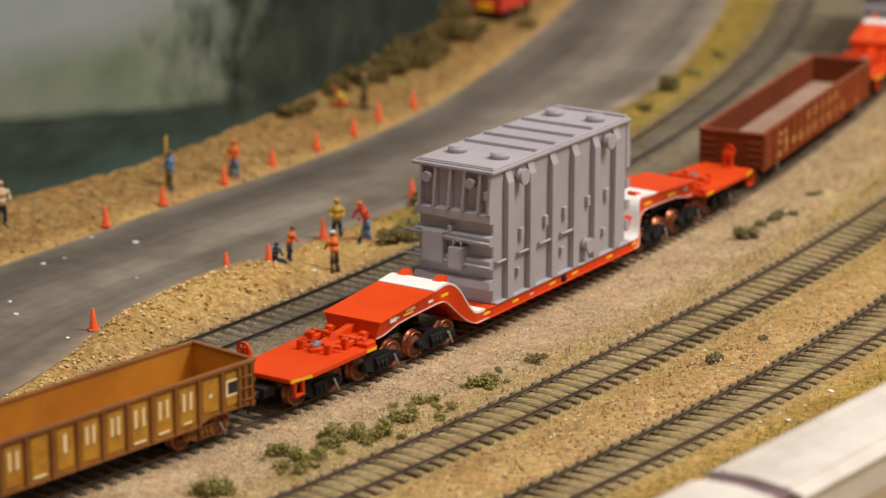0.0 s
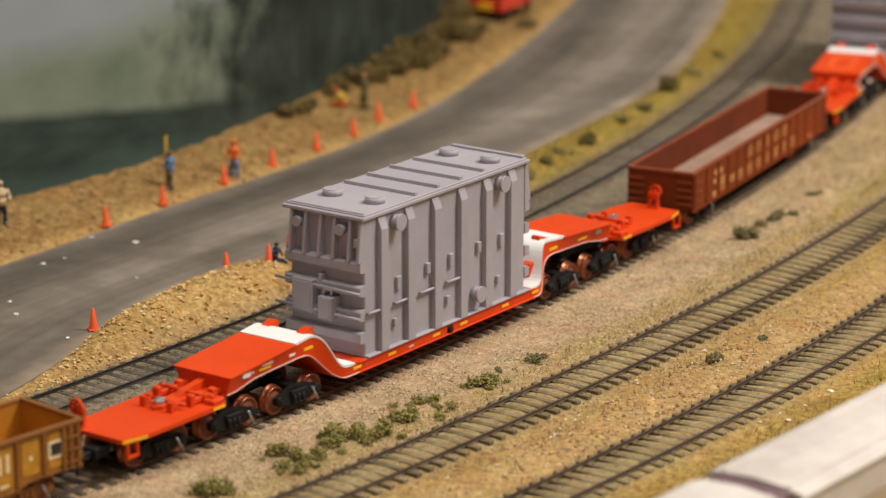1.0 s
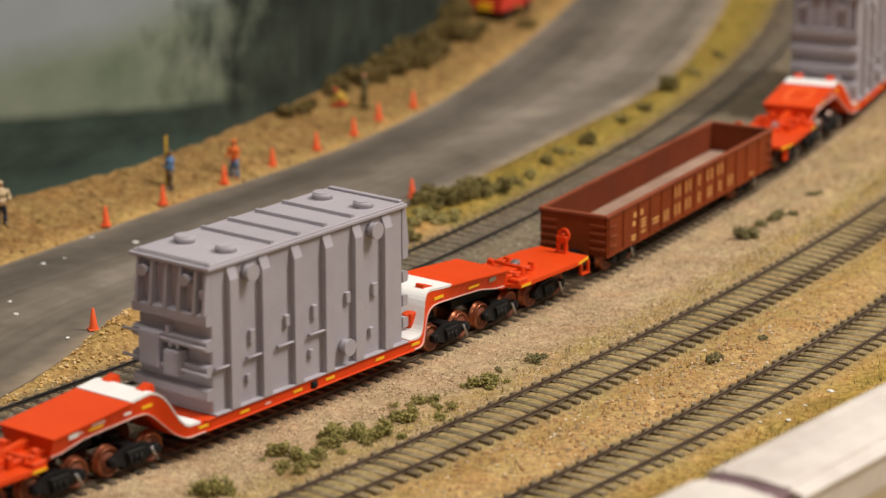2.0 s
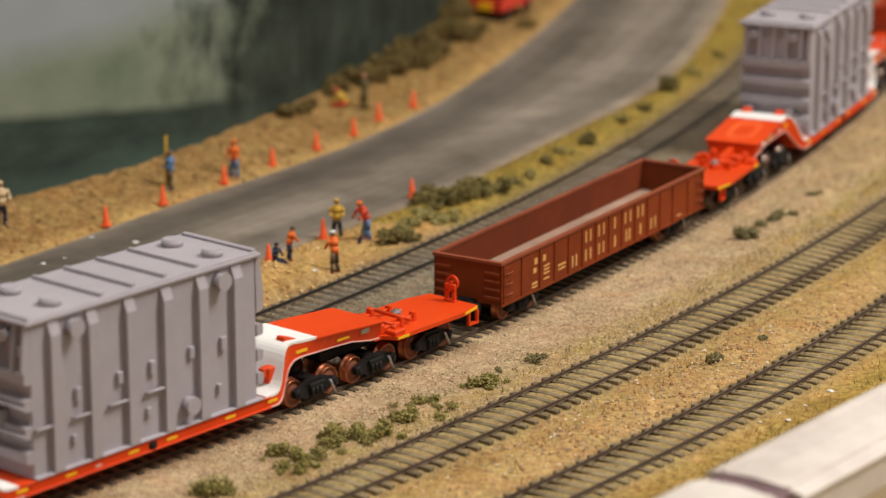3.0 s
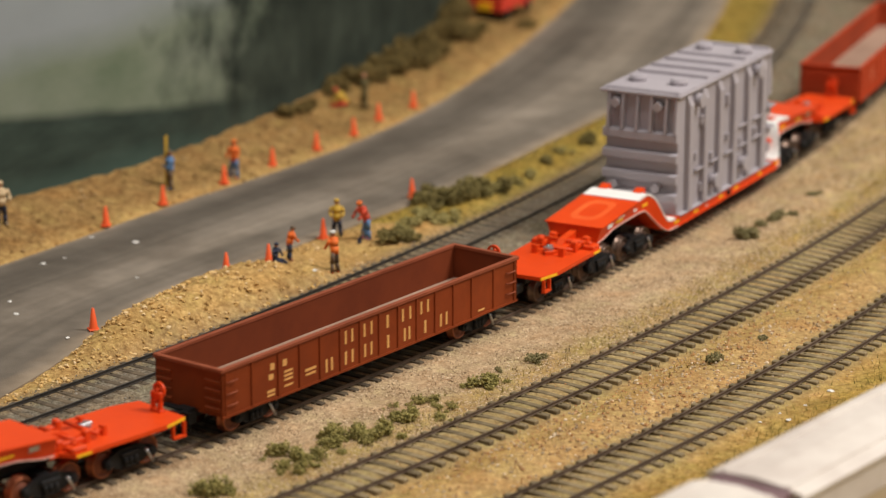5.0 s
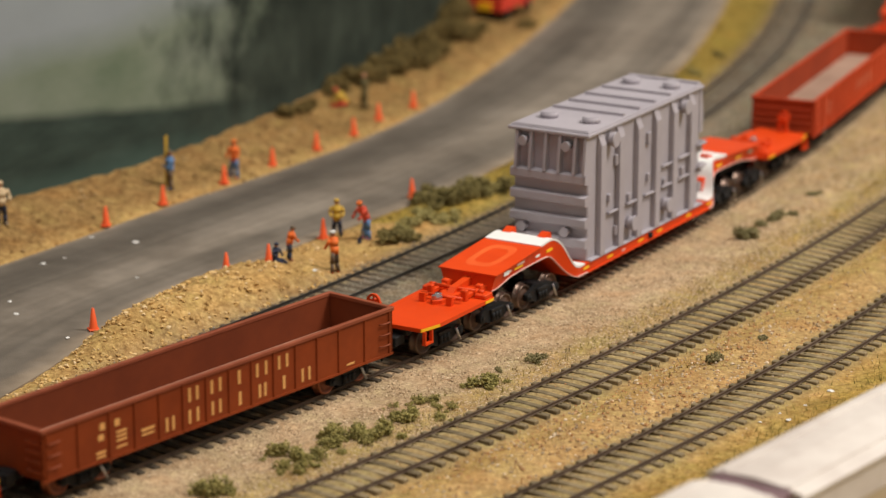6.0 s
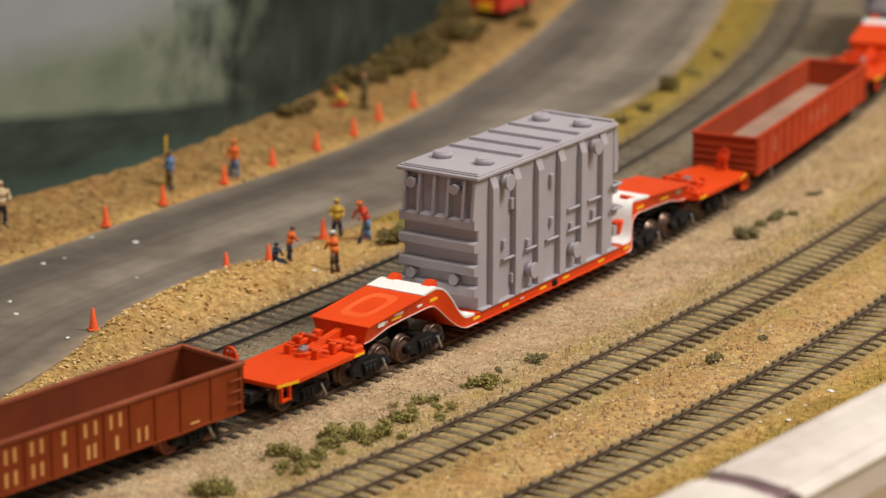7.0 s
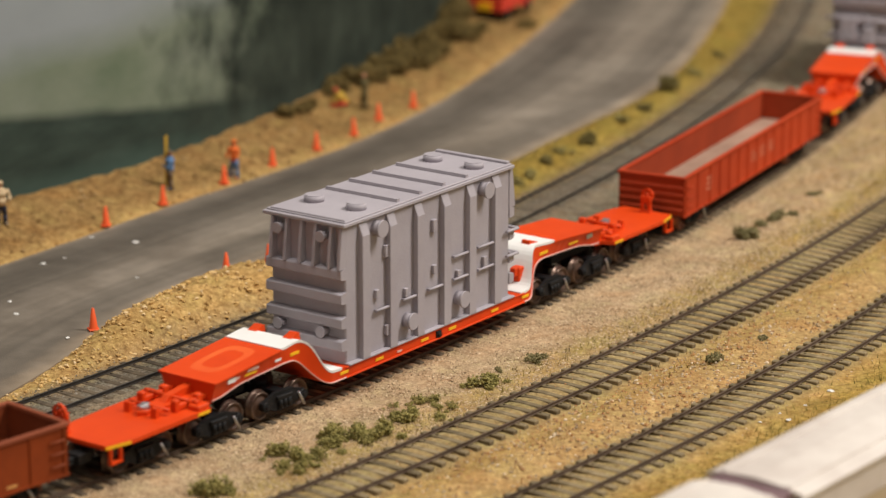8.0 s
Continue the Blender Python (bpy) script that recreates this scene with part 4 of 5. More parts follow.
            for z in (27.3, 17.2):
                bm = bmesh.new()
                bar(bm, (k * (bx + 4.0), -19.0, z - 1), (k * (bx + 4.0), 22.5, z), 0.65, 8)
                part("pipe", bm, GREY, load, "thin pipe")
        if kind == 1 and k > 0:
            for z in (29, 18.5):
                bm = bmesh.new()
                bar(bm, (k * (bx + 4.5), -19.5, z), (k * (bx + 4.5), 19.5, z), 0.7, 8)
                bar(bm, (k * (bx - 4), -19.5, z), (k * (bx + 4.5), -19.5, z), 0.7, 8)
                part("pipe", bm, GREY, load, "thin pipe")
    return load


# ---- gondolas ----
def gondola(label, paint, inside, floor_mat, trim, letters, style):
    car = thing("gondola", label, "rail car", "open gondolas")
    L, W, zb, zt = 93.0, 16.2, 8.8, 28.2
    belly = 62.0
    zend = zb + (2.4 if style == "mustard" else 0.4)
    for s in (-1, 1):
        bm = bmesh.new()
        out = [(-L, zt), (-L, zend), (-belly - 8, zend), (-belly, zb), (belly, zb), (belly + 8, zend), (L, zend), (L, zt)]
        prism(bm, out, *sorted((s * (W - 0.8), s * W)))
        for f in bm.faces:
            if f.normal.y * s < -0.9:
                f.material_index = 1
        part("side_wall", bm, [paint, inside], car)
        bm = bmesh.new()
        box(bm, -L - 0.5, L + 0.5, *sorted((s * (W - 1.1), s * (W + 0.75))), zt - 1.1, zt + 0.4, 0.2)
        part("top_rail", bm, trim, car)
        for x in POSTS[style]:
            z = zend if abs(x) > belly + 4 else zb
            bm = bmesh.new()
            w = 0.95 if style == "mustard" else 0.55
            o = 0.8 if style == "mustard" else 0.55
            prism(bm, [(x - w, s * (W - 0.1)), (x + w, s * (W - 0.1)), (x + w * 0.6, s * (W + o)), (x - w * 0.6, s * (W + o))], z + 0.2, zt - 1.0, "z")
            part("side_post", bm, trim if style == "mustard" else paint, car)
        bm = bmesh.new()
        strip(bm, [(-L, zend + 0.05), (-belly - 8, zend + 0.05), (-belly, zb + 0.05), (belly, zb + 0.05), (belly + 8, zend + 0.05), (L, zend + 0.05)], 0.9, *sorted((s * (W - 0.1), s * (W + 0.5))))
        part("bottom_sill", bm, trim if style == "mustard" else paint, car)
        # grab irons at the corners
        for x in (-L + 5.0, L - 5.0):
            for z in (14.0, 18.5, 23.0):
                bm = bmesh.new()
                bar(bm, (x - 2.6, s * (W + 1.1), z), (x + 2.6, s * (W + 1.1), z), 0.3)
                for a in (-2.6, 2.6):
                    bar(bm, (x + a, s * (W - 0.2), z), (x + a, s * (W + 1.1), z), 0.3)
                part("grab_iron", bm, trim, car)
        if style == "mustard":
            for k in (-1, 1):
                bm = bmesh.new()
                for a in (2.2, 8.6):
                    box(bm, *sorted((k * (L - a - 0.4), k * (L - a + 0.4))), *sorted((s * W, s * (W + 1.0))), 11.6, 27.0)
                part("ladder_rail", bm, trim, car)
    for k in (-1, 1):
        bm = bmesh.new()
        box(bm, *sorted((k * (L - 0.8), k * L)), -W, W, zb + 1.2, zt)
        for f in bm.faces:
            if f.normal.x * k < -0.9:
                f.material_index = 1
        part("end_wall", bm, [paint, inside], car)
        bm = bmesh.new()
        box(bm, *sorted((k * (L - 1.1), k * (L + 0.8))), -W - 0.5, W + 0.5, zt - 1.1, zt + 0.4, 0.2)
        part("top_rail", bm, trim, car)
        spans = ((-W + 0.7, W - 0.7),) if style == "red" else ((-W + 0.7, -W + 8), (W - 8, W - 0.7))
        for z in (12.5, 16.0, 19.5, 23.0) if style != "mustard" else (14.5, 20.5):
            for y0, y1 in spans if style != "mustard" else ((-W, W),):
                bm = bmesh.new()
                prism(bm, [(k * (L - 0.1), z - 1.0), (k * (L + 0.6), z - 0.45), (k * (L + 0.6), z + 0.45), (k * (L - 0.1), z + 1.0)], y0, y1)
                part("end_rib", bm, paint, car)
        bm = bmesh.new()
        box(bm, *sorted((k * (L + 0.2), k * (L + 3.2))), 2.0, 11.0, 10.0, 10.8, 0.1)
        part("brake_step", bm, BLACK, car, "small dark step over the coupler")
        coupler(car, k * L, k, 9.0)
        bogie(car, k * 70, 20, 5.2, None if style != "mustard" else TAN_TRIM)
    bm = bmesh.new()
    box(bm, -L + 0.8, L - 0.8, -W + 0.8, W - 0.8, 11.2, 14.2)
    part("floor", bm, floor_mat, car, "bare dusty car floor")
    bm = bmesh.new()
    box(bm, -L, L, -5, 5, 8.6, 11.3, 0.3)
    for x in range(-84, 85, 14):
        box(bm, x - 0.8, x + 0.8, -W + 1, W - 1, 9.2, 11.3)
    part("underframe", bm, BLACK, car)
    for s in (-1, 1):
        y = s * (W + (0.26 if style == "mustard" else 0.02))
        if style == "mustard":
            # pressed fields between the posts, the paint on them less worn than along the posts
            for i in range(-7, 8):
                low = zend if abs(11.7 * i) > belly else zb
                bm = bmesh.new()
                x0, x1, a, b = 11.7 * i - 3.7, 11.7 * i + 3.7, low + 2.4, zt - 2.6
                prism(bm, [(x0, a + 0.6), (x0 + 0.6, a), (x1 - 0.6, a), (x1, a + 0.6), (x1, b - 0.6), (x1 - 0.6, b), (x0 + 0.6, b), (x0, b - 0.6)], *sorted((s * (W - 0.1), s * (W + 0.22))))
                part("side_panel", bm, TAN_FIELD, car)
        # plain upright strokes in place of each letter of the side's painted name
        for x, z, w, h in letters:
            x = x * -s
            ink = CREAM if style == "mustard" else GOLD if style == "brown" else RED_INK
            if w > 3 and h > 4:
                for a in (-1, 1):
                    c = x + a * (w / 2 - 0.6)
                    sticker(car, ink, c - 0.6, c + 0.6, z - h / 2, z + h / 2, y, "letter_stroke")
            else:
                sticker(car, ink, x - w / 2, x + w / 2, z - h / 2, z + h / 2, y, "letter_stroke")
    return car


RED_INK = material("faded_lettering", [(0.52, 0.16, 0.09), (0.60, 0.22, 0.13)], 300, 0.6)
HALF_POSTS = (12.1, 24.2, 36.4, 48.6, 61.1, 76.3, 91.0)
POSTS = {"brown": [0.0, *HALF_POSTS, *(-x for x in HALF_POSTS)], "mustard": [5.85 + 11.7 * i for i in range(-8, 8)]}
POSTS["red"] = POSTS["brown"]
# middle, height, width and height of each letter
UP_ROW = [(x, 22.3, w, 5.2) for x, w in ((-18.6, 5.2), (-6.8, 5.6), (5.6, 1.4), (17.8, 6.0), (29.6, 5.6))]
UP_ROW += [(x, 14.0, w, 5.2) for x, w in ((-30.8, 4.4), (-18.6, 5.4), (-6.7, 5.2), (5.9, 1.4), (18.1, 4.2), (30.0, 1.4), (42.3, 5.0))]
UP_ROW += [(-64.4, 22.2, 2.4, 2.6), (-57.2, 21.9, 2.4, 2.6), (-65.2, 18.3, 2.6, 2.2), (-65.3, 12.8, 4.4, 1.0), (-65.3, 11.2, 4.4, 0.8), (-55.1, 18.2, 5.0, 0.8), (-55.1, 16.6, 5.0, 0.8),
           (-55.1, 15.0, 5.0, 0.8), (-55.1, 12.6, 5.0, 0.8), (-42.0, 15.4, 6.6, 1.0), (-42.0, 13.6, 6.0, 0.8), (68.0, 11.6, 4.4, 0.8)]
RI_ROW = [(11.7 * i, 20.4, w, 6.8) for i, w in ((-6, 4.4), (-5, 4.6), (-4, 4.4), (-2, 4.6), (0, 1.7), (1, 4.4), (2, 4.2), (3, 5.0), (4, 4.8), (5, 4.6))]
RI_ROW += [(70.2, 19.6, 1.4, 1.4), (-11.7, 11.6, 6.0, 0.8), (35.1, 11.4, 6.0, 0.8), (46.8, 11.8, 5.0, 0.8), (58.5, 12.4, 4.0, 0.8)]
RED_ROW = [(x, 19.0, 5.0, 5.6) for x in (-4, 8, 20)] + [(-62, 21.5, 6.0, 1.2), (-62, 19.0, 6.0, 1.2), (-62, 16.5, 6.0, 1.2)]

mustard_gondola = gondola("mustard yellow weathered empty gondola with cream lettering", TAN, TAN_IN, TAN_IN, TAN_TRIM, RI_ROW, "mustard")
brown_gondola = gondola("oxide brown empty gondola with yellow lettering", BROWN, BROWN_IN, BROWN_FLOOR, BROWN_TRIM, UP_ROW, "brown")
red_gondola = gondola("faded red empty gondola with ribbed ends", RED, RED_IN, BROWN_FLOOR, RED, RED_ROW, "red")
# herald on the mustard car
for s in (-1, 1):
    sticker(mustard_gondola, CREAM, *sorted((-s * 78.0, -s * 84.6)), 17.0, 23.4, s * 16.42, "herald")
    sticker(mustard_gondola, RAIL_DARK, *sorted((-s * 79.0, -s * 83.6)), 18.0, 22.4, s * 16.50, "herald_centre")

flat_a = flat_car()
flat_b = flat_car([DARK_WHEEL, DARK_FACE])
flat_c = copy_thing(flat_b, Matrix())
# a worn, paler ring on the leading deck of one car
WORN = material("worn_orange_paint", [(0.72, 0.085, 0.012), (0.79, 0.125, 0.02)], 220, 0.6)
slope = lambda x: 22.8 + (x + 131) * 2.9 / 39
bm = bmesh.new()
rings = []
for i in range(48):
    w = 2 * math.pi * i / 48
    c, q = math.cos(w), math.sin(w)
    c, q = math.copysign(abs(c) ** 0.55, c), math.copysign(abs(q) ** 0.55, q)
    ring = []
    for a, b, h in ((13.5, 7.4, -0.1), (13.5, 7.4, 0.08), (9.0, 4.6, 0.08), (9.0, 4.6, -0.1)):
        x = -111 + a * c
        ring.append(bm.verts.new(Vector((x, b * q, slope(x) + h)) * M))
    rings.append(ring)
for A, B in zip(rings, rings[1:] + rings[:1]):
    for i in range(4):
        bm.faces.new((A[i], A[(i + 1) % 4], B[(i + 1) % 4], B[i]))
bmesh.ops.recalc_face_normals(bm, faces=bm.faces)
part("worn_patch", bm, WORN, flat_b, "paler worn paint")
load_a, load_b = transformer(0), transformer(1)
load_c = copy_thing(load_a, Matrix())


# ---- materials of the scenery ----
def island_material(name, cols, rough=0.9):
    """Each small piece takes its own tone."""
    m = bpy.data.materials.new(name)
    m.use_nodes = True
    t = m.node_tree
    b = t.nodes["Principled BSDF"]
    b.inputs["Roughness"].default_value, b.inputs["Specular IOR Level"].default_value = rough, 0.2
    g = t.nodes.new("ShaderNodeNewGeometry")
    r = t.nodes.new("ShaderNodeValToRGB")
    e = r.color_ramp.elements
    e[0].color, e[1].color = (*cols[0], 1), (*cols[-1], 1)
    for i, c in enumerate(cols[1:-1]):
        e.new((i + 1) / (len(cols) - 1)).color = (*c, 1)
    t.links.new(g.outputs["Random Per Island"], r.inputs[0])
    t.links.new(r.outputs[0], b.inputs["Base Color"])
    return m


BUSH_GREEN = island_material("olive_foam", [(0.115, 0.100, 0.030), (0.22, 0.190, 0.058), (0.34, 0.29, 0.095), (0.46, 0.39, 0.15)])
BUSH_BROWN = island_material("dry_brown_foam", [(0.05, 0.037, 0.014), (0.11, 0.080, 0.027), (0.19, 0.135, 0.046), (0.27, 0.185, 0.064)])
BUSH_DARK = island_material("dark_olive_foam", [(0.060, 0.050, 0.017), (0.13, 0.105, 0.036), (0.23, 0.185, 0.066), (0.32, 0.26, 0.10)])
BUSH_GREY = island_material("grey_green_foam", [(0.10, 0.088, 0.036), (0.20, 0.17, 0.075), (0.34, 0.29, 0.15)])
BUSH_OLIVE = island_material("pale_olive_foam", [(0.115, 0.088, 0.028), (0.22, 0.175, 0.056), (0.36, 0.31, 0.115), (0.46, 0.39, 0.17)])
STONES = island_material("tan_stones", [(0.34, 0.20, 0.070), (0.52, 0.32, 0.115), (0.66, 0.44, 0.19), (0.58, 0.36, 0.125), (0.74, 0.56, 0.33)])
BANK_STONES = island_material("brown_bank_stones", [(0.13, 0.07, 0.028), (0.24, 0.135, 0.05), (0.33, 0.20, 0.08), (0.42, 0.29, 0.14)])
RED_STONES = island_material("mixed_stones", [(0.24, 0.165, 0.095), (0.40, 0.20, 0.085), (0.52, 0.29, 0.12), (0.44, 0.31, 0.17), (0.36, 0.27, 0.17), (0.72, 0.57, 0.40)])
GRAVEL = island_material("beige_gravel", [(0.21, 0.138, 0.078), (0.41, 0.29, 0.175), (0.53, 0.39, 0.245), (0.57, 0.43, 0.28), (0.76, 0.60, 0.42)])
GREY_GRAVEL = island_material("grey_gravel", [(0.07, 0.058, 0.045), (0.16, 0.135, 0.105), (0.26, 0.225, 0.18), (0.42, 0.375, 0.31)])
BLADES = island_material("dry_grass", [(0.12, 0.10, 0.022), (0.24, 0.18, 0.045), (0.40, 0.28, 0.085), (0.18, 0.15, 0.035)])
LITTER = material("white_chips", [(0.60, 0.57, 0.54), (0.78, 0.76, 0.73)], 300, 0.8)


# ---- loose stones, gravel and grass ----
ICO = bmesh.new()
bmesh.ops.create_icosphere(ICO, subdivisions=1, radius=1.0)
ICO_V = np.array([v.co[:] for v in ICO.verts])
ICO_F = np.array([[v.index for v in f.verts] for f in ICO.faces])
ICO.free()
OCTA_V = np.array([(1, 0, 0), (-1, 0, 0), (0, 1, 0), (0, -1, 0), (0, 0, 1), (0, 0, -0.8)], float)
OCTA_F = np.array([(0, 2, 4), (2, 1, 4), (1, 3, 4), (3, 0, 4), (2, 0, 5), (1, 2, 5), (3, 1, 5), (0, 3, 5)])


def scatter(name, label, mat, n, keep, lo, hi, y_range=(0.9, 1.75), x_range=(-0.25, 0.30), shape=None):
    rng = np.random.default_rng(len(name) * 7 + n)
    tries = n * 8
    x, y = rng.uniform(*x_range, tries), rng.uniform(*y_range, tries)
    ok = keep(x, y) > rng.uniform(0, 1, tries)
    ok &= np.abs(x) < y * 0.165 + 0.004
    x, y = x[ok][:n], y[ok][:n]
    k = len(x)
    z = ground_height(x, y)
    size = lo + (hi - lo) * rng.uniform(0, 1, k) ** 2.5
    base_v, base_f = shape or (OCTA_V, OCTA_F)
    m = len(base_v)
    v = base_v[None] * (size[:, None, None] * rng.uniform(0.6, 1.25, (k, m, 1))) * rng.uniform(0.6, 1.2, (k, 1, 3))
    a = rng.uniform(0, 2 * math.pi, k)
    c, s = np.cos(a)[:, None], np.sin(a)[:, None]
    vx = v[:, :, 0] * c - v[:, :, 1] * s + x[:, None]
    vy = v[:, :, 0] * s + v[:, :, 1] * c + y[:, None]
    vz = v[:, :, 2] * 0.8 + z[:, None] + size[:, None] * 0.25
    verts = np.stack([vx, vy, vz], 2).reshape(-1, 3)
    faces = (base_f[None] + m * np.arange(k)[:, None, None]).reshape(-1, 3)
    me = bpy.data.meshes.new(name)
    me.from_pydata(verts.tolist(), [], faces.tolist())
    me.materials.append(mat)
    return tagged(new(name, me), label, "gravel", kind="stuff")


def off_tracks(x, y, gap=0.0108):
    free = np.ones_like(x)
    for f in (back_x, main_x, mid_x, near_x):
        d = np.abs(beside(f, x, y))
        free *= ~((d > gap - 0.0035) & (d < gap - 0.0008))
    return free


def heap_keep(x, y):
    d0, dn = beside(back_x, x, y), beside(road_near, x, y)
    return ((dn > 0.001) & (d0 < -0.014) & (y < 1.29)) * np.where(y < 1.215, 1.0, 0.22)


def bed_keep(x, y):
    d1, d2 = beside(main_x, x, y), beside(mid_x, x, y)
    return ((d1 > 0.0098) & (d2 < -0.013)) * np.where(d1 < 0.0140, 0.75, 1.0)


def right_keep(x, y):
    d2, d3 = beside(mid_x, x, y), beside(near_x, x, y)
    return ((d2 > 0.015) & (d3 < -0.014)) * np.clip(1.2 - np.abs(y - 1.06) / 0.16, 0.12, 1)


def siding_keep(x, y):
    d2, d3 = np.abs(beside(mid_x, x, y)), np.abs(beside(near_x, x, y))
    return (np.minimum(d2, d3) < 0.019) * off_tracks(x, y) * 0.8


def ballast_keep(x, y):
    d0, d1 = beside(back_x, x, y), beside(main_x, x, y)
    return ((d0 > -0.017) & (d1 < -0.006)) * off_tracks(x, y) * 1.0


def grass_keep(x, y):
    _, g, _ = zone_weights(x, y)
    d = np.minimum(np.abs(beside(mid_x, x, y)), np.abs(beside(near_x, x, y)))
    return g * (d > 0.013) * (beside(road_near, x, y) > 0.002)


def bank_keep(x, y):
    df, w = beside(road_far, x, y), beside(wall_x, x, y)
    return ((df < -0.002) & (w > 0.002)) * 0.8


scatter("heap_stones", "loose tan stones on the spoil heap", STONES, 12000, heap_keep, 0.00026, 0.0014, shape=(ICO_V, ICO_F))
scatter("bed_gravel", "fine beige gravel beside the main line", GRAVEL, 48000, bed_keep, 0.00026, 0.00066)
scatter("siding_stones", "mixed brown and white stones between the sidings", RED_STONES, 20000, right_keep, 0.00024, 0.0011)
scatter("siding_gravel", "dusty gravel in the sidings", RED_STONES, 9000, siding_keep, 0.0002, 0.0006)
scatter("ballast", "grey ballast of the back track", GREY_GRAVEL, 12000, ballast_keep, 0.00025, 0.0007)
scatter("bank_stones", "tan stones on the bank", BANK_STONES, 2500, bank_keep, 0.0004, 0.0015, shape=(ICO_V, ICO_F))


def grass_blades(n=16000):
    rng = np.random.default_rng(11)
    x, y = rng.uniform(-0.25, 0.30, n * 8), rng.uniform(0.9, 1.85, n * 8)
    ok = (grass_keep(x, y) > rng.uniform(0.1, 1, n * 8)) & (np.abs(x) < y * 0.165)
    x, y = x[ok][:n], y[ok][:n]
    k = len(x)
    z = ground_height(x, y) - 0.0003
    a, h, w = rng.uniform(0, 6.283, k), rng.uniform(0.0008, 0.0030, k), rng.uniform(0.00012, 0.0003, k)
    lean = rng.uniform(-0.7, 0.7, (2, k)) * h
    p0 = np.stack([x - w * np.cos(a), y - w * np.sin(a), z], 1)
    p1 = np.stack([x + w * np.cos(a), y + w * np.sin(a), z], 1)
    p2 = np.stack([x + lean[0], y + lean[1], z + h], 1)
    p3 = np.stack([x - w * np.sin(a), y + w * np.cos(a), z], 1)
    verts = np.stack([p0, p1, p3, p2], 1).reshape(-1, 3)
    f = np.array([(0, 1, 3), (1, 2, 3), (2, 0, 3)])
    faces = (f[None] + 4 * np.arange(k)[:, None, None]).reshape(-1, 3)
    me = bpy.data.meshes.new("grass")
    me.from_pydata(verts.tolist(), [], faces.tolist())
    me.materials.append(BLADES)
    tagged(new("grass", me), "short dry yellow static grass", "grass", kind="stuff")


grass_blades()


# ---- bushes of ground foam ----

def bush(x, y, r, mat, label, seed, flat=0.75):
    """A ragged clump of many crumbs of foam on a few twigs, r millimetres across its half."""
    rng = np.random.default_rng(seed)
    n = int(150 + r * 60)
    lobes = rng.normal(0, 0.36, (6, 3)) * (1, 1, 0.35) + (0, 0, 0.42)
    pick = rng.integers(0, 6, n)
    d = rng.normal(0, 1, (n, 3))
    d /= np.linalg.norm(d, axis=1)[:, None]
    c = lobes[pick] + d * rng.uniform(0.12, 0.44, (n, 1)) ** 0.9
    c[:, 2] = np.abs(c[:, 2]) * flat * 1.15
    size = rng.uniform(0.05, 0.12, n) * (4.0 / (r + 2.2)) ** 0.35
    v = ICO_V[None] * (size[:, None, None] * rng.uniform(0.55, 1.35, (n, len(ICO_V), 1))) + c[:, None]
    verts = v.reshape(-1, 3) * r * M
    faces = (ICO_F[None] + len(ICO_V) * np.arange(n)[:, None, None]).reshape(-1, 3)
    me = bpy.data.meshes.new("bush")
    me.from_pydata(verts.tolist(), [], faces.tolist())
    me.materials.append(mat)
    ob = new("bush", me)
    z = float(ground_height(np.array([x * M]), np.array([y * M]))[0])
    ob.matrix_basis = pose(x * M, y * M, z - 0.0004)
    return tagged(ob, label, "bush", "foam bushes")


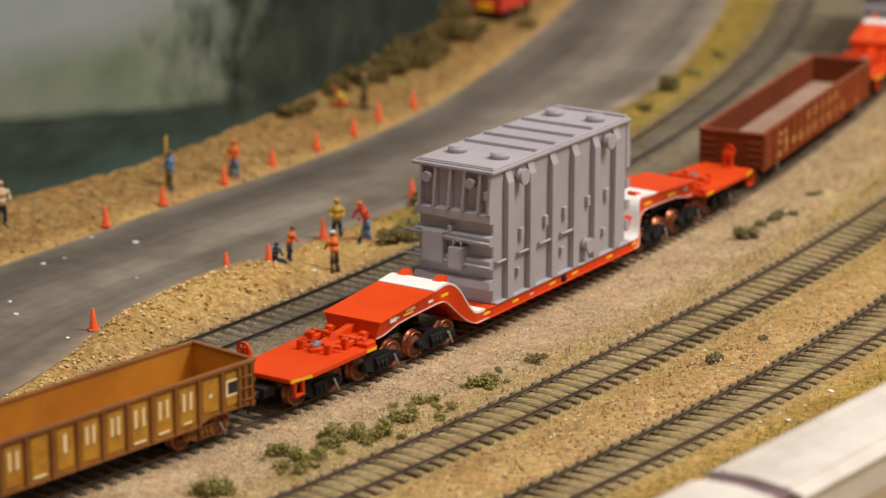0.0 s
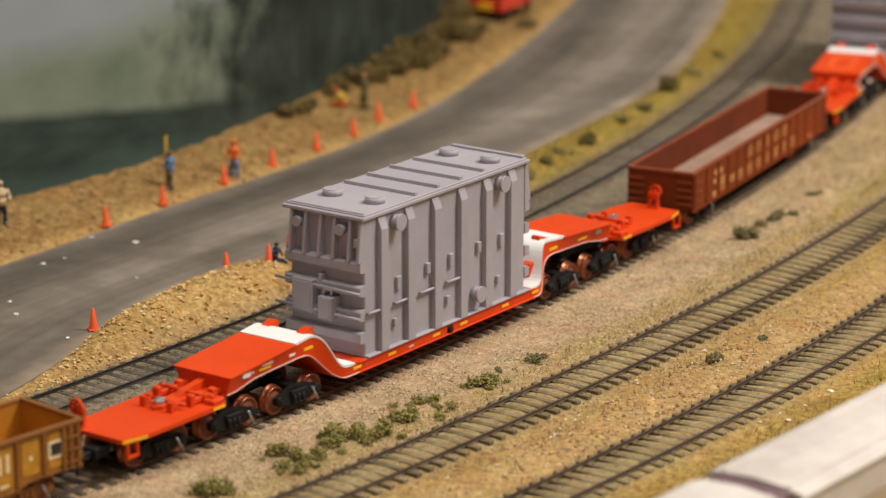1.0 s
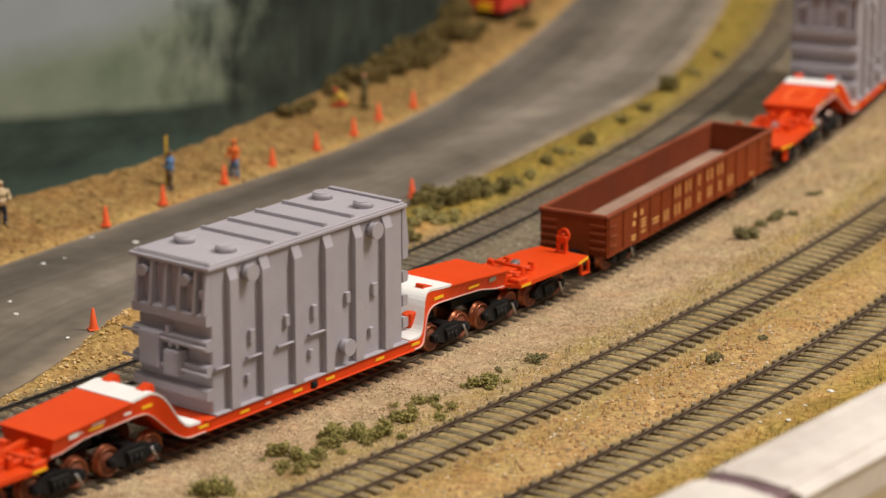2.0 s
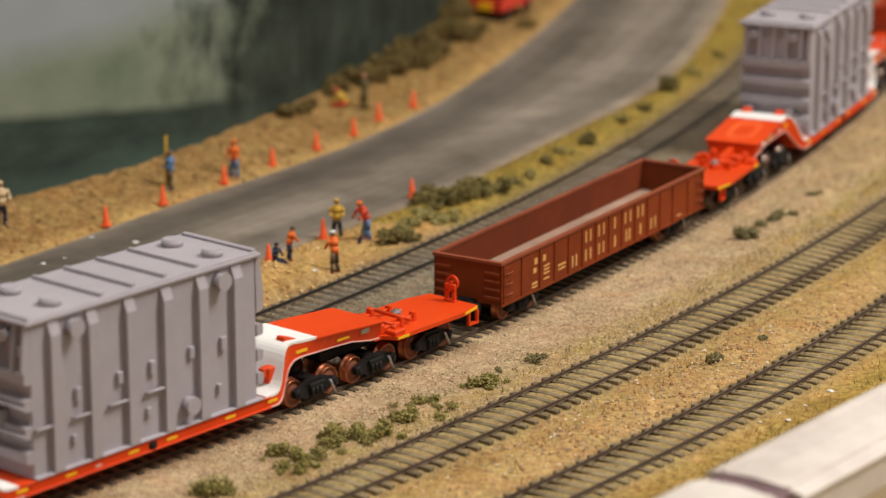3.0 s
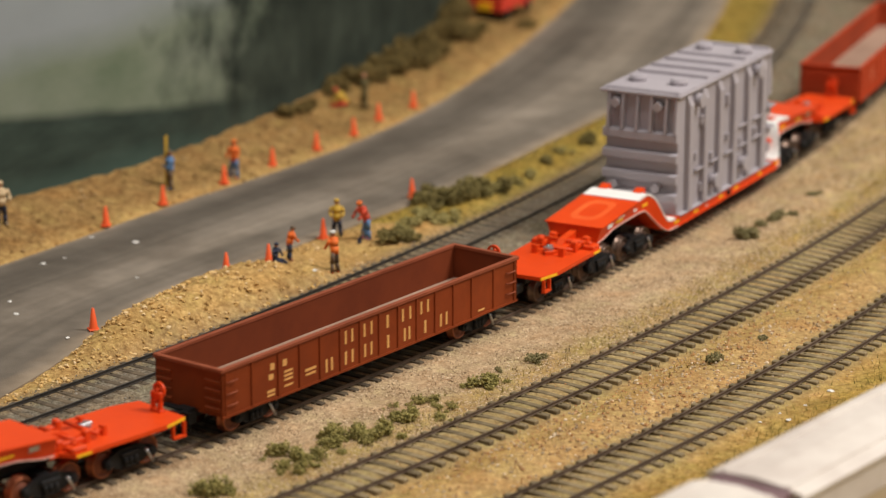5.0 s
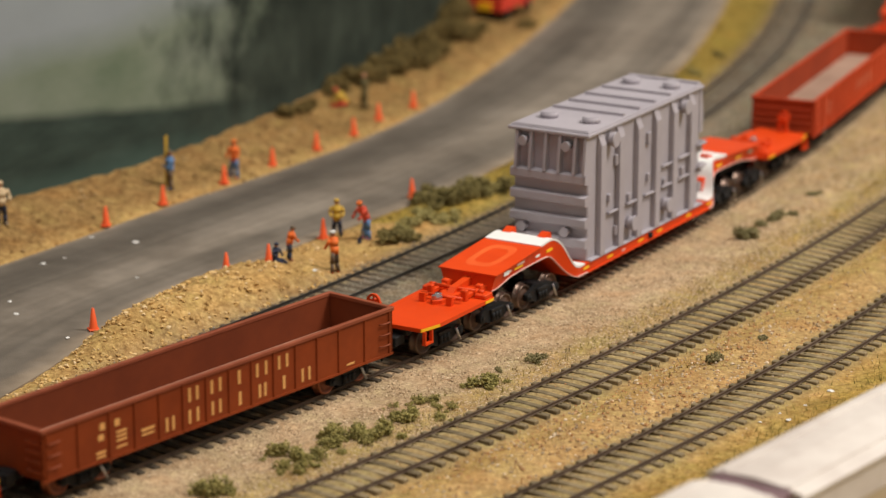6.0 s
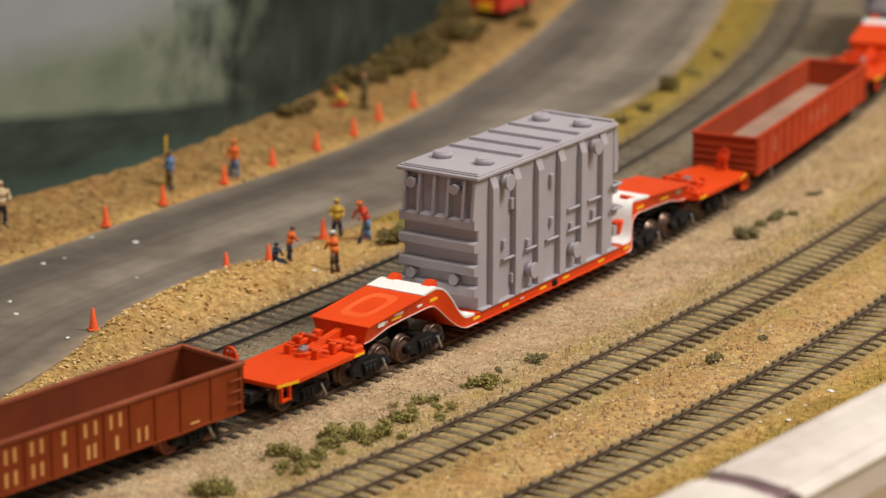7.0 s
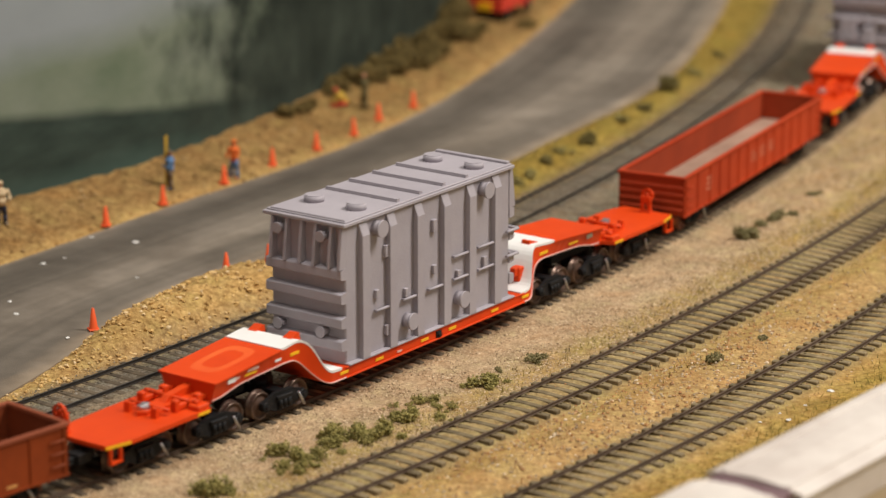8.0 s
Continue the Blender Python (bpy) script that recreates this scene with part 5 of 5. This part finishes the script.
def bushes():
    low = "small olive foam bush beside the track"
    rows = ((-80, 945, 4.5), (-60, 984, 3.1), (-52, 980, 3.5), (-56, 972, 2.9), (-46, 985, 2.3), (-40, 1003, 3.6), (-41, 992, 2.9), (-31, 1005, 3.6), (-27, 1002, 2.8),
            (-22, 1009, 3.6), (-13, 1025, 3.6), (-9, 1042, 2.1), (-4, 1045, 1.9), (-2, 1029, 1.8), (-18, 1038, 1.4), (13.4, 1063, 2.9), (18.6, 1067, 2.9), (4, 1041, 1.6))
    for i, (x, y, r) in enumerate(rows):
        bush(x, y, r * 1.65, BUSH_GREEN, low, i, 0.95)
        for j in range(2):
            bush(x + random.uniform(-7, 7), y + random.uniform(-5, 5), r * random.uniform(0.6, 1.0), BUSH_GREEN, "tiny olive foam tuft beside the track", 300 + 2 * i + j, 0.8)
    far = ((36.5, 1096, 2.4), (39.4, 1100, 1.7), (22, 1082, 1.3), (108.6, 1095, 2.8), (131, 1123, 1.5), (141, 1277, 4.3), (149, 1299, 2.3), (159, 1308, 3.3), (166, 1317, 1.8), (181, 1354, 1.9))
    for i, (x, y, r) in enumerate(far):
        bush(x, y, r * 1.8, BUSH_GREY, "small grey-green foam bush on sandy ground", 40 + i)
    back = ((-24, 1268, 6.5), (-18, 1272, 5.0), (-10, 1341, 5.3), (-1, 1325, 6.3), (8, 1334, 6.8), (18, 1343, 6.3), (28, 1357, 5.3), (-6, 1360, 4.3), (13, 1355, 4.8),
            (75, 1451, 5.4), (128, 1576, 7.5), (53, 1410, 4.4), (111, 1528, 4.2), (164, 1674, 4.3))
    for i, (x, y, r) in enumerate(back):
        bush(x, y, r * (1.55 if 1 < i < 9 else 1.2), BUSH_DARK, "low dark olive foam shrub between road and track", 60 + i, 0.85)
    mound = ((-14, 1292, 7.5), (-6, 1300, 8.0), (-18, 1284, 6.0), (3, 1306, 7.0), (-10, 1312, 7.0), (2, 1340, 6.5), (22, 1350, 6.5), (10, 1346, 6.0), (36, 1372, 5.0), (44, 1385, 4.5), (62, 1430, 4.5), (96, 1500, 5.0), (145, 1620, 5.0))
    for i, (x, y, r) in enumerate(mound):
        bush(x, y, r, BUSH_OLIVE, "flat pale olive foam mat between road and track", 130 + i, 0.45 if i < 5 else 0.8)
    bank = ((-85, 1480, 4.7), (-72, 1495, 5.3), (-57, 1542, 6.7), (-48, 1558, 8.0), (-38, 1571, 8.0), (-27, 1590, 8.1), (-16, 1609, 8.9), (-4, 1646, 9.7), (2, 1688, 10.0),
            (-13, 1657, 8.5), (-30, 1614, 7.6), (6, 1729, 8.9), (51, 1757, 4.8), (-43, 1594, 6.9), (16, 1712, 4.7), (-62, 1530, 5.0), (-78, 1490, 4.0), (-22, 1625, 9.0), (12, 1700, 7.0), (-8, 1630, 7.0), (-36, 1590, 6.0), (10, 1745, 9.0), (22, 1765, 7.0))
    for i, (x, y, r) in enumerate(bank):
        bush(x, y, r * 1.5, BUSH_BROWN, "dry brown shrub at the foot of the backdrop", 90 + i)


bushes()


# ---- road cones ----
def cone():
    ob = thing("traffic_cone", "orange plastic traffic cone on the roadside", "cone", "traffic cones")
    bm = bmesh.new()
    box(bm, -2.3, 2.3, -2.3, 2.3, 0, 0.6, 0.15)
    part("base", bm, CONE, ob)
    bm = bmesh.new()
    lathe(bm, [(2.0, 0.5), (1.85, 0.9), (0.6, 9.2), (0.38, 9.4)], 16, "z")
    part("body", bm, CONE, ob)
    return ob


def on_ground(x, y, turn=0.0, tilt=0.0):
    return pose(x * M, y * M, float(max(ground_height(np.array([x * M]), np.array([y * M]))[0], -0.0016)) + 0.0001, tilt, 0, turn)


first_cone = cone()
CONES = ((-144.9, 1135.2), (-158, 1297), (-134.9, 1336), (-108.3, 1375.6), (-95.5, 1214), (-77.2, 1221), (-86.4, 1410), (-65.5, 1443.7), (-47.2, 1476), (-34.7, 1507), (-16.4, 1541), (-15.1, 1349), (-55.2, 1275))
first_cone.matrix_basis = on_ground(*CONES[0], 20)
for i, q in enumerate(CONES[1:]):
    copy_thing(first_cone, on_ground(*q, 37 * i))


# ---- painted figurines, plain shapes ----
def paint(name, c):
    return material(name, [tuple(v * 0.88 for v in c), tuple(min(1, v * 1.1) for v in c)], 500, 0.6)


P_ORANGE, P_BLUE, P_NAVY = paint("orange_vest", (0.80, 0.16, 0.02)), paint("blue_cloth", (0.10, 0.20, 0.38)), paint("navy_cloth", (0.025, 0.03, 0.06))
P_YELLOW, P_BROWN, P_TAN = paint("yellow_cloth", (0.55, 0.34, 0.04)), paint("brown_cloth", (0.14, 0.09, 0.055)), paint("tan_cloth", (0.60, 0.44, 0.26))
P_RED, P_SKIN, P_WHITE = paint("red_cloth", (0.55, 0.055, 0.02)), paint("skin_paint", (0.50, 0.25, 0.14)), paint("white_helmet", (0.78, 0.76, 0.72))
P_OLIVE = paint("olive_cloth", (0.14, 0.11, 0.04))


def figurine(x, y, turn, top, legs, hat, label, bend=0.0, sit=False, h=19.5, wide=1.0):
    """One plain mesh: legs, trunk, arms and head of a toy figure; bend leans the trunk forward."""
    bm = bmesh.new()
    k = h / 19.5
    hip = 9.2 if not sit else 3.0
    for s in (-1, 1):
        if sit:
            bar(bm, (0, s * 1.2, 2.4), (6.0, s * 1.6, 2.0), 1.15, 8, mat=1)
            bar(bm, (6.0, s * 1.6, 2.0), (8.6, s * 1.8, 0.8), 0.9, 8, mat=1)
        else:
            bar(bm, (0, s * 1.0, 9.4), (0.3, s * 1.5, 4.6), 1.15, 8, mat=1)
            bar(bm, (0.3, s * 1.5, 4.6), (-0.2, s * 1.9, 0.4), 0.95, 8, mat=1)
            box(bm, -1.0, 1.7, s * 1.9 - 0.7, s * 1.9 + 0.7, 0, 0.9, 0.2, mat=1)
    d = Vector((math.sin(radians(bend)), 0, math.cos(radians(bend))))
    base = Vector((0, 0, hip))
    for a, b, r0, r1 in ((-0.6, 3.2, 1.75, 2.0), (3.0, 6.2, 2.0, 2.15), (6.0, 7.2, 2.1, 1.1)):
        q = base + d * ((a + b) / 2)
        cyl(bm, q, d, r0 * wide, b - a, 12, r1 * wide)
    neck = base + d * 8.6
    g = bmesh.ops.create_icosphere(bm, subdivisions=2, radius=1.35 * M, matrix=Matrix.Translation(neck * M))
    for f in {f for v in g["verts"] for f in v.link_faces}:
        f.material_index, f.smooth = 2, True
    cyl(bm, neck + d * 0.9, d, 1.55, 1.0, 12, 1.1, mat=3)
    sh = base + d * 6.2
    for s in (-1, 1):
        a = sh + Vector((0, s * 2.3 * wide, 0))
        e = a + Vector((1.0 + bend * 0.03, s * 0.9, -2.8))
        bar(bm, a, e, 0.75, 8)
        bar(bm, e, e + Vector((1.9, -s * 0.9, -1.6)), 0.65, 8)
    bmesh.ops.scale(bm, vec=(k, k, k), verts=bm.verts)
    ob = part("figurine", bm, [top, legs, P_SKIN, hat])
    ob.matrix_basis = on_ground(x, y, turn)
    return tagged(ob, label, "figurine", "toy workers")


figurine(-133.0, 1355.9, 200, P_BLUE, P_BROWN, P_BROWN, "toy worker figurine in blue shirt and brown trousers")
figurine(-103.9, 1385.7, 240, P_ORANGE, P_BLUE, P_ORANGE, "toy worker figurine in orange vest and blue trousers")
figurine(-69.0, 1239.0, 20, P_ORANGE, P_NAVY, P_BROWN, "toy worker figurine in orange vest and navy trousers", 14, h=16)
figurine(-47.7, 1217.2, 140, P_ORANGE, P_BROWN, P_WHITE, "toy worker figurine in orange vest with a white helmet", 8)
figurine(-48.9, 1276.0, 270, P_YELLOW, P_NAVY, P_YELLOW, "toy worker figurine in yellow coat and dark trousers", 0, h=18.5, wide=1.1)
figurine(-35.0, 1271.5, 215, P_RED, P_BLUE, P_ORANGE, "toy worker figurine in red vest bending forward", 26)
figurine(-74.0, 1213.0, -40, P_NAVY, P_NAVY, P_NAVY, "toy worker figurine in navy sitting on the heap", 10, True, h=14)
figurine(-52.5, 1514.2, 200, P_YELLOW, P_RED, P_RED, "toy worker figurine in yellow and red crouching on the bank", 40, True)
figurine(-42.6, 1519.1, 220, P_OLIVE, P_OLIVE, P_SKIN, "toy figurine in olive clothes on the bank")
figurine(-203.4, 1275.1, 300, P_TAN, P_NAVY, P_TAN, "toy figurine in a long tan coat by the road", 0, h=21, wide=1.25)

rod = bmesh.new()
box(rod, -0.8, 0.8, -0.35, 0.35, 0, 25.5, 0.1)
for z in (6, 11, 16, 21):
    box(rod, -0.95, 0.95, -0.45, 0.45, z, z + 0.5)
tagged(part("survey_rod", rod, P_YELLOW), "tall yellow survey rod standing on the bank", "survey rod").matrix_basis = on_ground(-134.9, 1357.5, 20)
spade = bmesh.new()
bar(spade, (0, 0, 0.4), (2.0, 0, 9.0), 0.35, 8)
prism(spade, [(-1.2, 0.0), (1.2, 0.0), (0.9, 2.6), (-0.9, 2.6)], -0.25, 0.25)
tagged(part("spade", spade, P_NAVY), "dark spade held upright by the workers", "spade").matrix_basis = on_ground(-38.2, 1265.0, 30)

# ---- chips and litter ----
for i, (x, y, r) in enumerate(((-141.2, 1267.5, 2.0), (-178.8, 1232.6, 1.6), (-185.3, 1174.2, 1.3), (-179.9, 1156.4, 1.7), (-162.2, 1276.1, 1.2), (-170.4, 1241.6, 0.8), (-154.3, 1123.6, 1.1),
                               (-134.6, 1210.4, 1.0), (151.0, 1060.1, 2.0), (139.1, 1043.4, 0.9), (130.6, 1025.9, 1.4), (128.3, 1034.0, 0.9), (119.6, 1023.5, 0.9), (-56.5, 1211.0, 1.6))):
    bm = bmesh.new()
    bmesh.ops.create_icosphere(bm, subdivisions=1, radius=r * M)
    for v in bm.verts:
        v.co = Vector((v.co.x * random.uniform(0.7, 1.4), v.co.y * random.uniform(0.5, 1.0), v.co.z * 0.35 * random.uniform(0.5, 1.3)))
    ob = part("chip", bm, LITTER)
    z = float(ground_height(np.array([x * M]), np.array([y * M]))[0])
    z = -0.0013 if z < -0.0040 else z + 0.0003
    ob.matrix_basis = pose(x * M, y * M, z, 0, 0, 41 * i)
    tagged(ob, "small white chip of debris lying on the ground", "debris", "white chips")


# ---- two white box cars standing on the nearest track ----
DIRX, DIRY = math.cos(radians(52)), math.sin(radians(52))
build_track("track_fourth", "track under the standing white cars", [(0.0945 + DIRX * s, 0.8295 + DIRY * s) for s in np.arange(-0.35, 0.36, 0.02)], RAIL, TIE_TAN, 0.0072, near=(0.6, 1.1))


def box_car(s0, s1):
    """From s0 to s1 millimetres along the track."""
    L = (s1 - s0) / 2
    c = (s0 + s1) / 2 * M
    car = thing("box_car", "off-white box car with a rounded roof standing still", "rail car", "white box cars", pose(0.0945 + DIRX * c, 0.8295 + DIRY * c, 0, 0, 0, 52))
    bm = bmesh.new()
    box(bm, -L, L, -16.6, 16.6, 9.0, 32.0, 0.4)
    part("lower_body", bm, CAR_TAN, car, "tan lower side")
    bm = bmesh.new()
    box(bm, -L, L, -16.8, 16.8, 32.0, 43.5, 0.4)
    part("upper_body", bm, CAR_WHITE, car)
    bm = bmesh.new()
    arc = [(-17.8, 43.0), (-17.8, 44.0), (-15.5, 44.9), (-10, 45.9), (0, 46.6), (10, 45.9), (15.5, 44.9), (17.8, 44.0), (17.8, 43.0)]
    prism(bm, arc, -L - 1.2, L + 1.2, "x")
    roof = part("roof", bm, CAR_WHITE, car)
    for y in (-11.5, 11.5):
        bm = bmesh.new()
        box(bm, -L - 1, L + 1, y - 0.9, y + 0.9, 45.2, 46.3, 0.3)
        part("roof_seam", bm, CAR_WHITE, roof)
    for k in (-1, 1):
        bm = bmesh.new()
        box(bm, *sorted((k * (L - 0.1), k * (L + 0.5))), -16, 16, 9.5, 42.6, 0.2)
        for z in range(12, 42, 4):
            box(bm, *sorted((k * (L + 0.3), k * (L + 1.0))), -14.5, 14.5, z, z + 1.6)
        # the end's shade is painted in, the car itself being off-white
        part("end_wall", bm, CAR_GAP_SHADE, car, "ribbed end wall darkened with the shade of the gap")
        bogie(car, k * (L - 22), 20, 5.2)
        coupler(car, k * L, k, 5.5)
    return car


CAR_TAN = material("tan_car_side", [(0.42, 0.33, 0.22), (0.52, 0.42, 0.29)], 60, 0.6)
white_car = box_car(4.0, 180.0)
box_car(-190.0, -7.5)
# bellows added to fill the gap, its shade put into their colour
bm = bmesh.new()
for i in range(4):
    x = -88.5 - 2.6 * i
    box(bm, x - 2.4, x - 0.4, -13.5, 13.5, 10.0, 45.2 - 0.5 * (i % 2), 0.4)
    box(bm, x - 0.6, x + 0.2, -12.4, 12.4, 11.0, 44.2)
part("diaphragm", bm, CAR_GAP_SHADE, white_car, "added folded bellows in the violet-grey shade of the gap between the cars")


# ---- red truck on the bank ----
def truck():
    t = thing("toy_truck", "red toy truck with yellow tail board parked on the bank", "truck", m=on_ground(36.0, 1772.0, 66))
    bm = bmesh.new()
    box(bm, -24, 8, -12, 12, 6, 22, 1.0)
    part("cargo_body", bm, P_TRUCK, t)
    bm = bmesh.new()
    prism(bm, [(8.5, 5), (26, 5), (26, 13), (22, 14.5), (19, 22), (8.5, 22)], -11.5, 11.5)
    part("cab", bm, P_TRUCK, t)
    bm = bmesh.new()
    box(bm, -25.2, -23.8, -4, 5, 7, 12, 0.3)
    part("tail_board", bm, YELLOW, t, "yellow tail board")
    bm = bmesh.new()
    box(bm, -24, 25, -7, 7, 4, 6.2, 0.3)
    part("chassis", bm, BLACK, t)
    for x in (-15, 18):
        for y in (-10, 10):
            bm = bmesh.new()
            lathe(bm, [(2.2, y - 1.7), (4.2, y - 1.6), (4.6, y - 1.2), (4.6, y + 1.2), (4.2, y + 1.6), (2.2, y + 1.7)], 20)
            part("wheel", bm, BLACK, t).matrix_basis = pose(x * M, 0, 4.6 * M)
    return t


P_TRUCK = paint("red_truck_paint", (0.62, 0.045, 0.02))
truck()


# ---- motion ----
SPEED, GAIN = 0.08615, 2.6e-5


def run(t):
    return 0.19 - (SPEED * t + GAIN * t * t)


def rail_pose(s, half, z=0.0):
    """A car whose trucks stand at s - half and s + half on the main line."""
    (x0, y0), (x1, y1) = on_main(s - half), on_main(s + half)
    return pose((x0 + x1) / 2, (y0 + y1) / 2, z, 0, 0, math.degrees(math.atan2(y1 - y0, x1 - x0)))


def heading(s):
    (x0, y0), (x1, y1) = on_main(s - 0.01), on_main(s + 0.01)
    return math.degrees(math.atan2(y1 - y0, x1 - x0))


def motions():
    times = [i * 0.2 for i in range(41)]
    spins = [i / 15 for i in range(121)]
    train = ((mustard_gondola, None, -0.5985, 0.07), (flat_a, load_a, -0.2998, 0.11), (brown_gondola, None, 0.0, 0.07), (flat_b, load_b, 0.2970, 0.11),
             (red_gondola, None, 0.5950, 0.07), (flat_c, load_c, 0.9000, 0.11))
    for car, load, s0, half in train:
        walk(car, [(t, rail_pose(s0 + run(t), half)) for t in times])
        if load:
            # the second tank is lashed down a little ahead of its car's middle
            ahead = 0.0038 if load is load_b else 0.0
            walk(load, [(t, rail_pose(s0 + run(t), half, 0.0115) @ pose(-ahead, 0, 0)) for t in times])
        for b in [o for o in car.children if o.name.startswith("bogie")]:
            x = b.location.x
            rows = []
            for t in times[::2]:
                m = rail_pose(s0 + run(t), half)
                turn = heading(s0 + run(t) + x) - math.degrees(m.to_euler().z)
                # the truck stays over the rails while the car body cuts the curve
                px, py = on_main(s0 + run(t) + x)
                q = m.inverted() @ Vector((px, py, 0))
                rows.append((t, pose(q.x, q.y, 0, 0, 0, turn)))
            walk(b, rows)
            for w in [o for o in b.children if o.name.startswith("wheelset")]:
                a, r = w.location.x, w["radius"]
                walk(w, [(t, pose(a, 0, r, 0, math.degrees((run(t) - 0.19) / r), 0)) for t in spins])


motions()
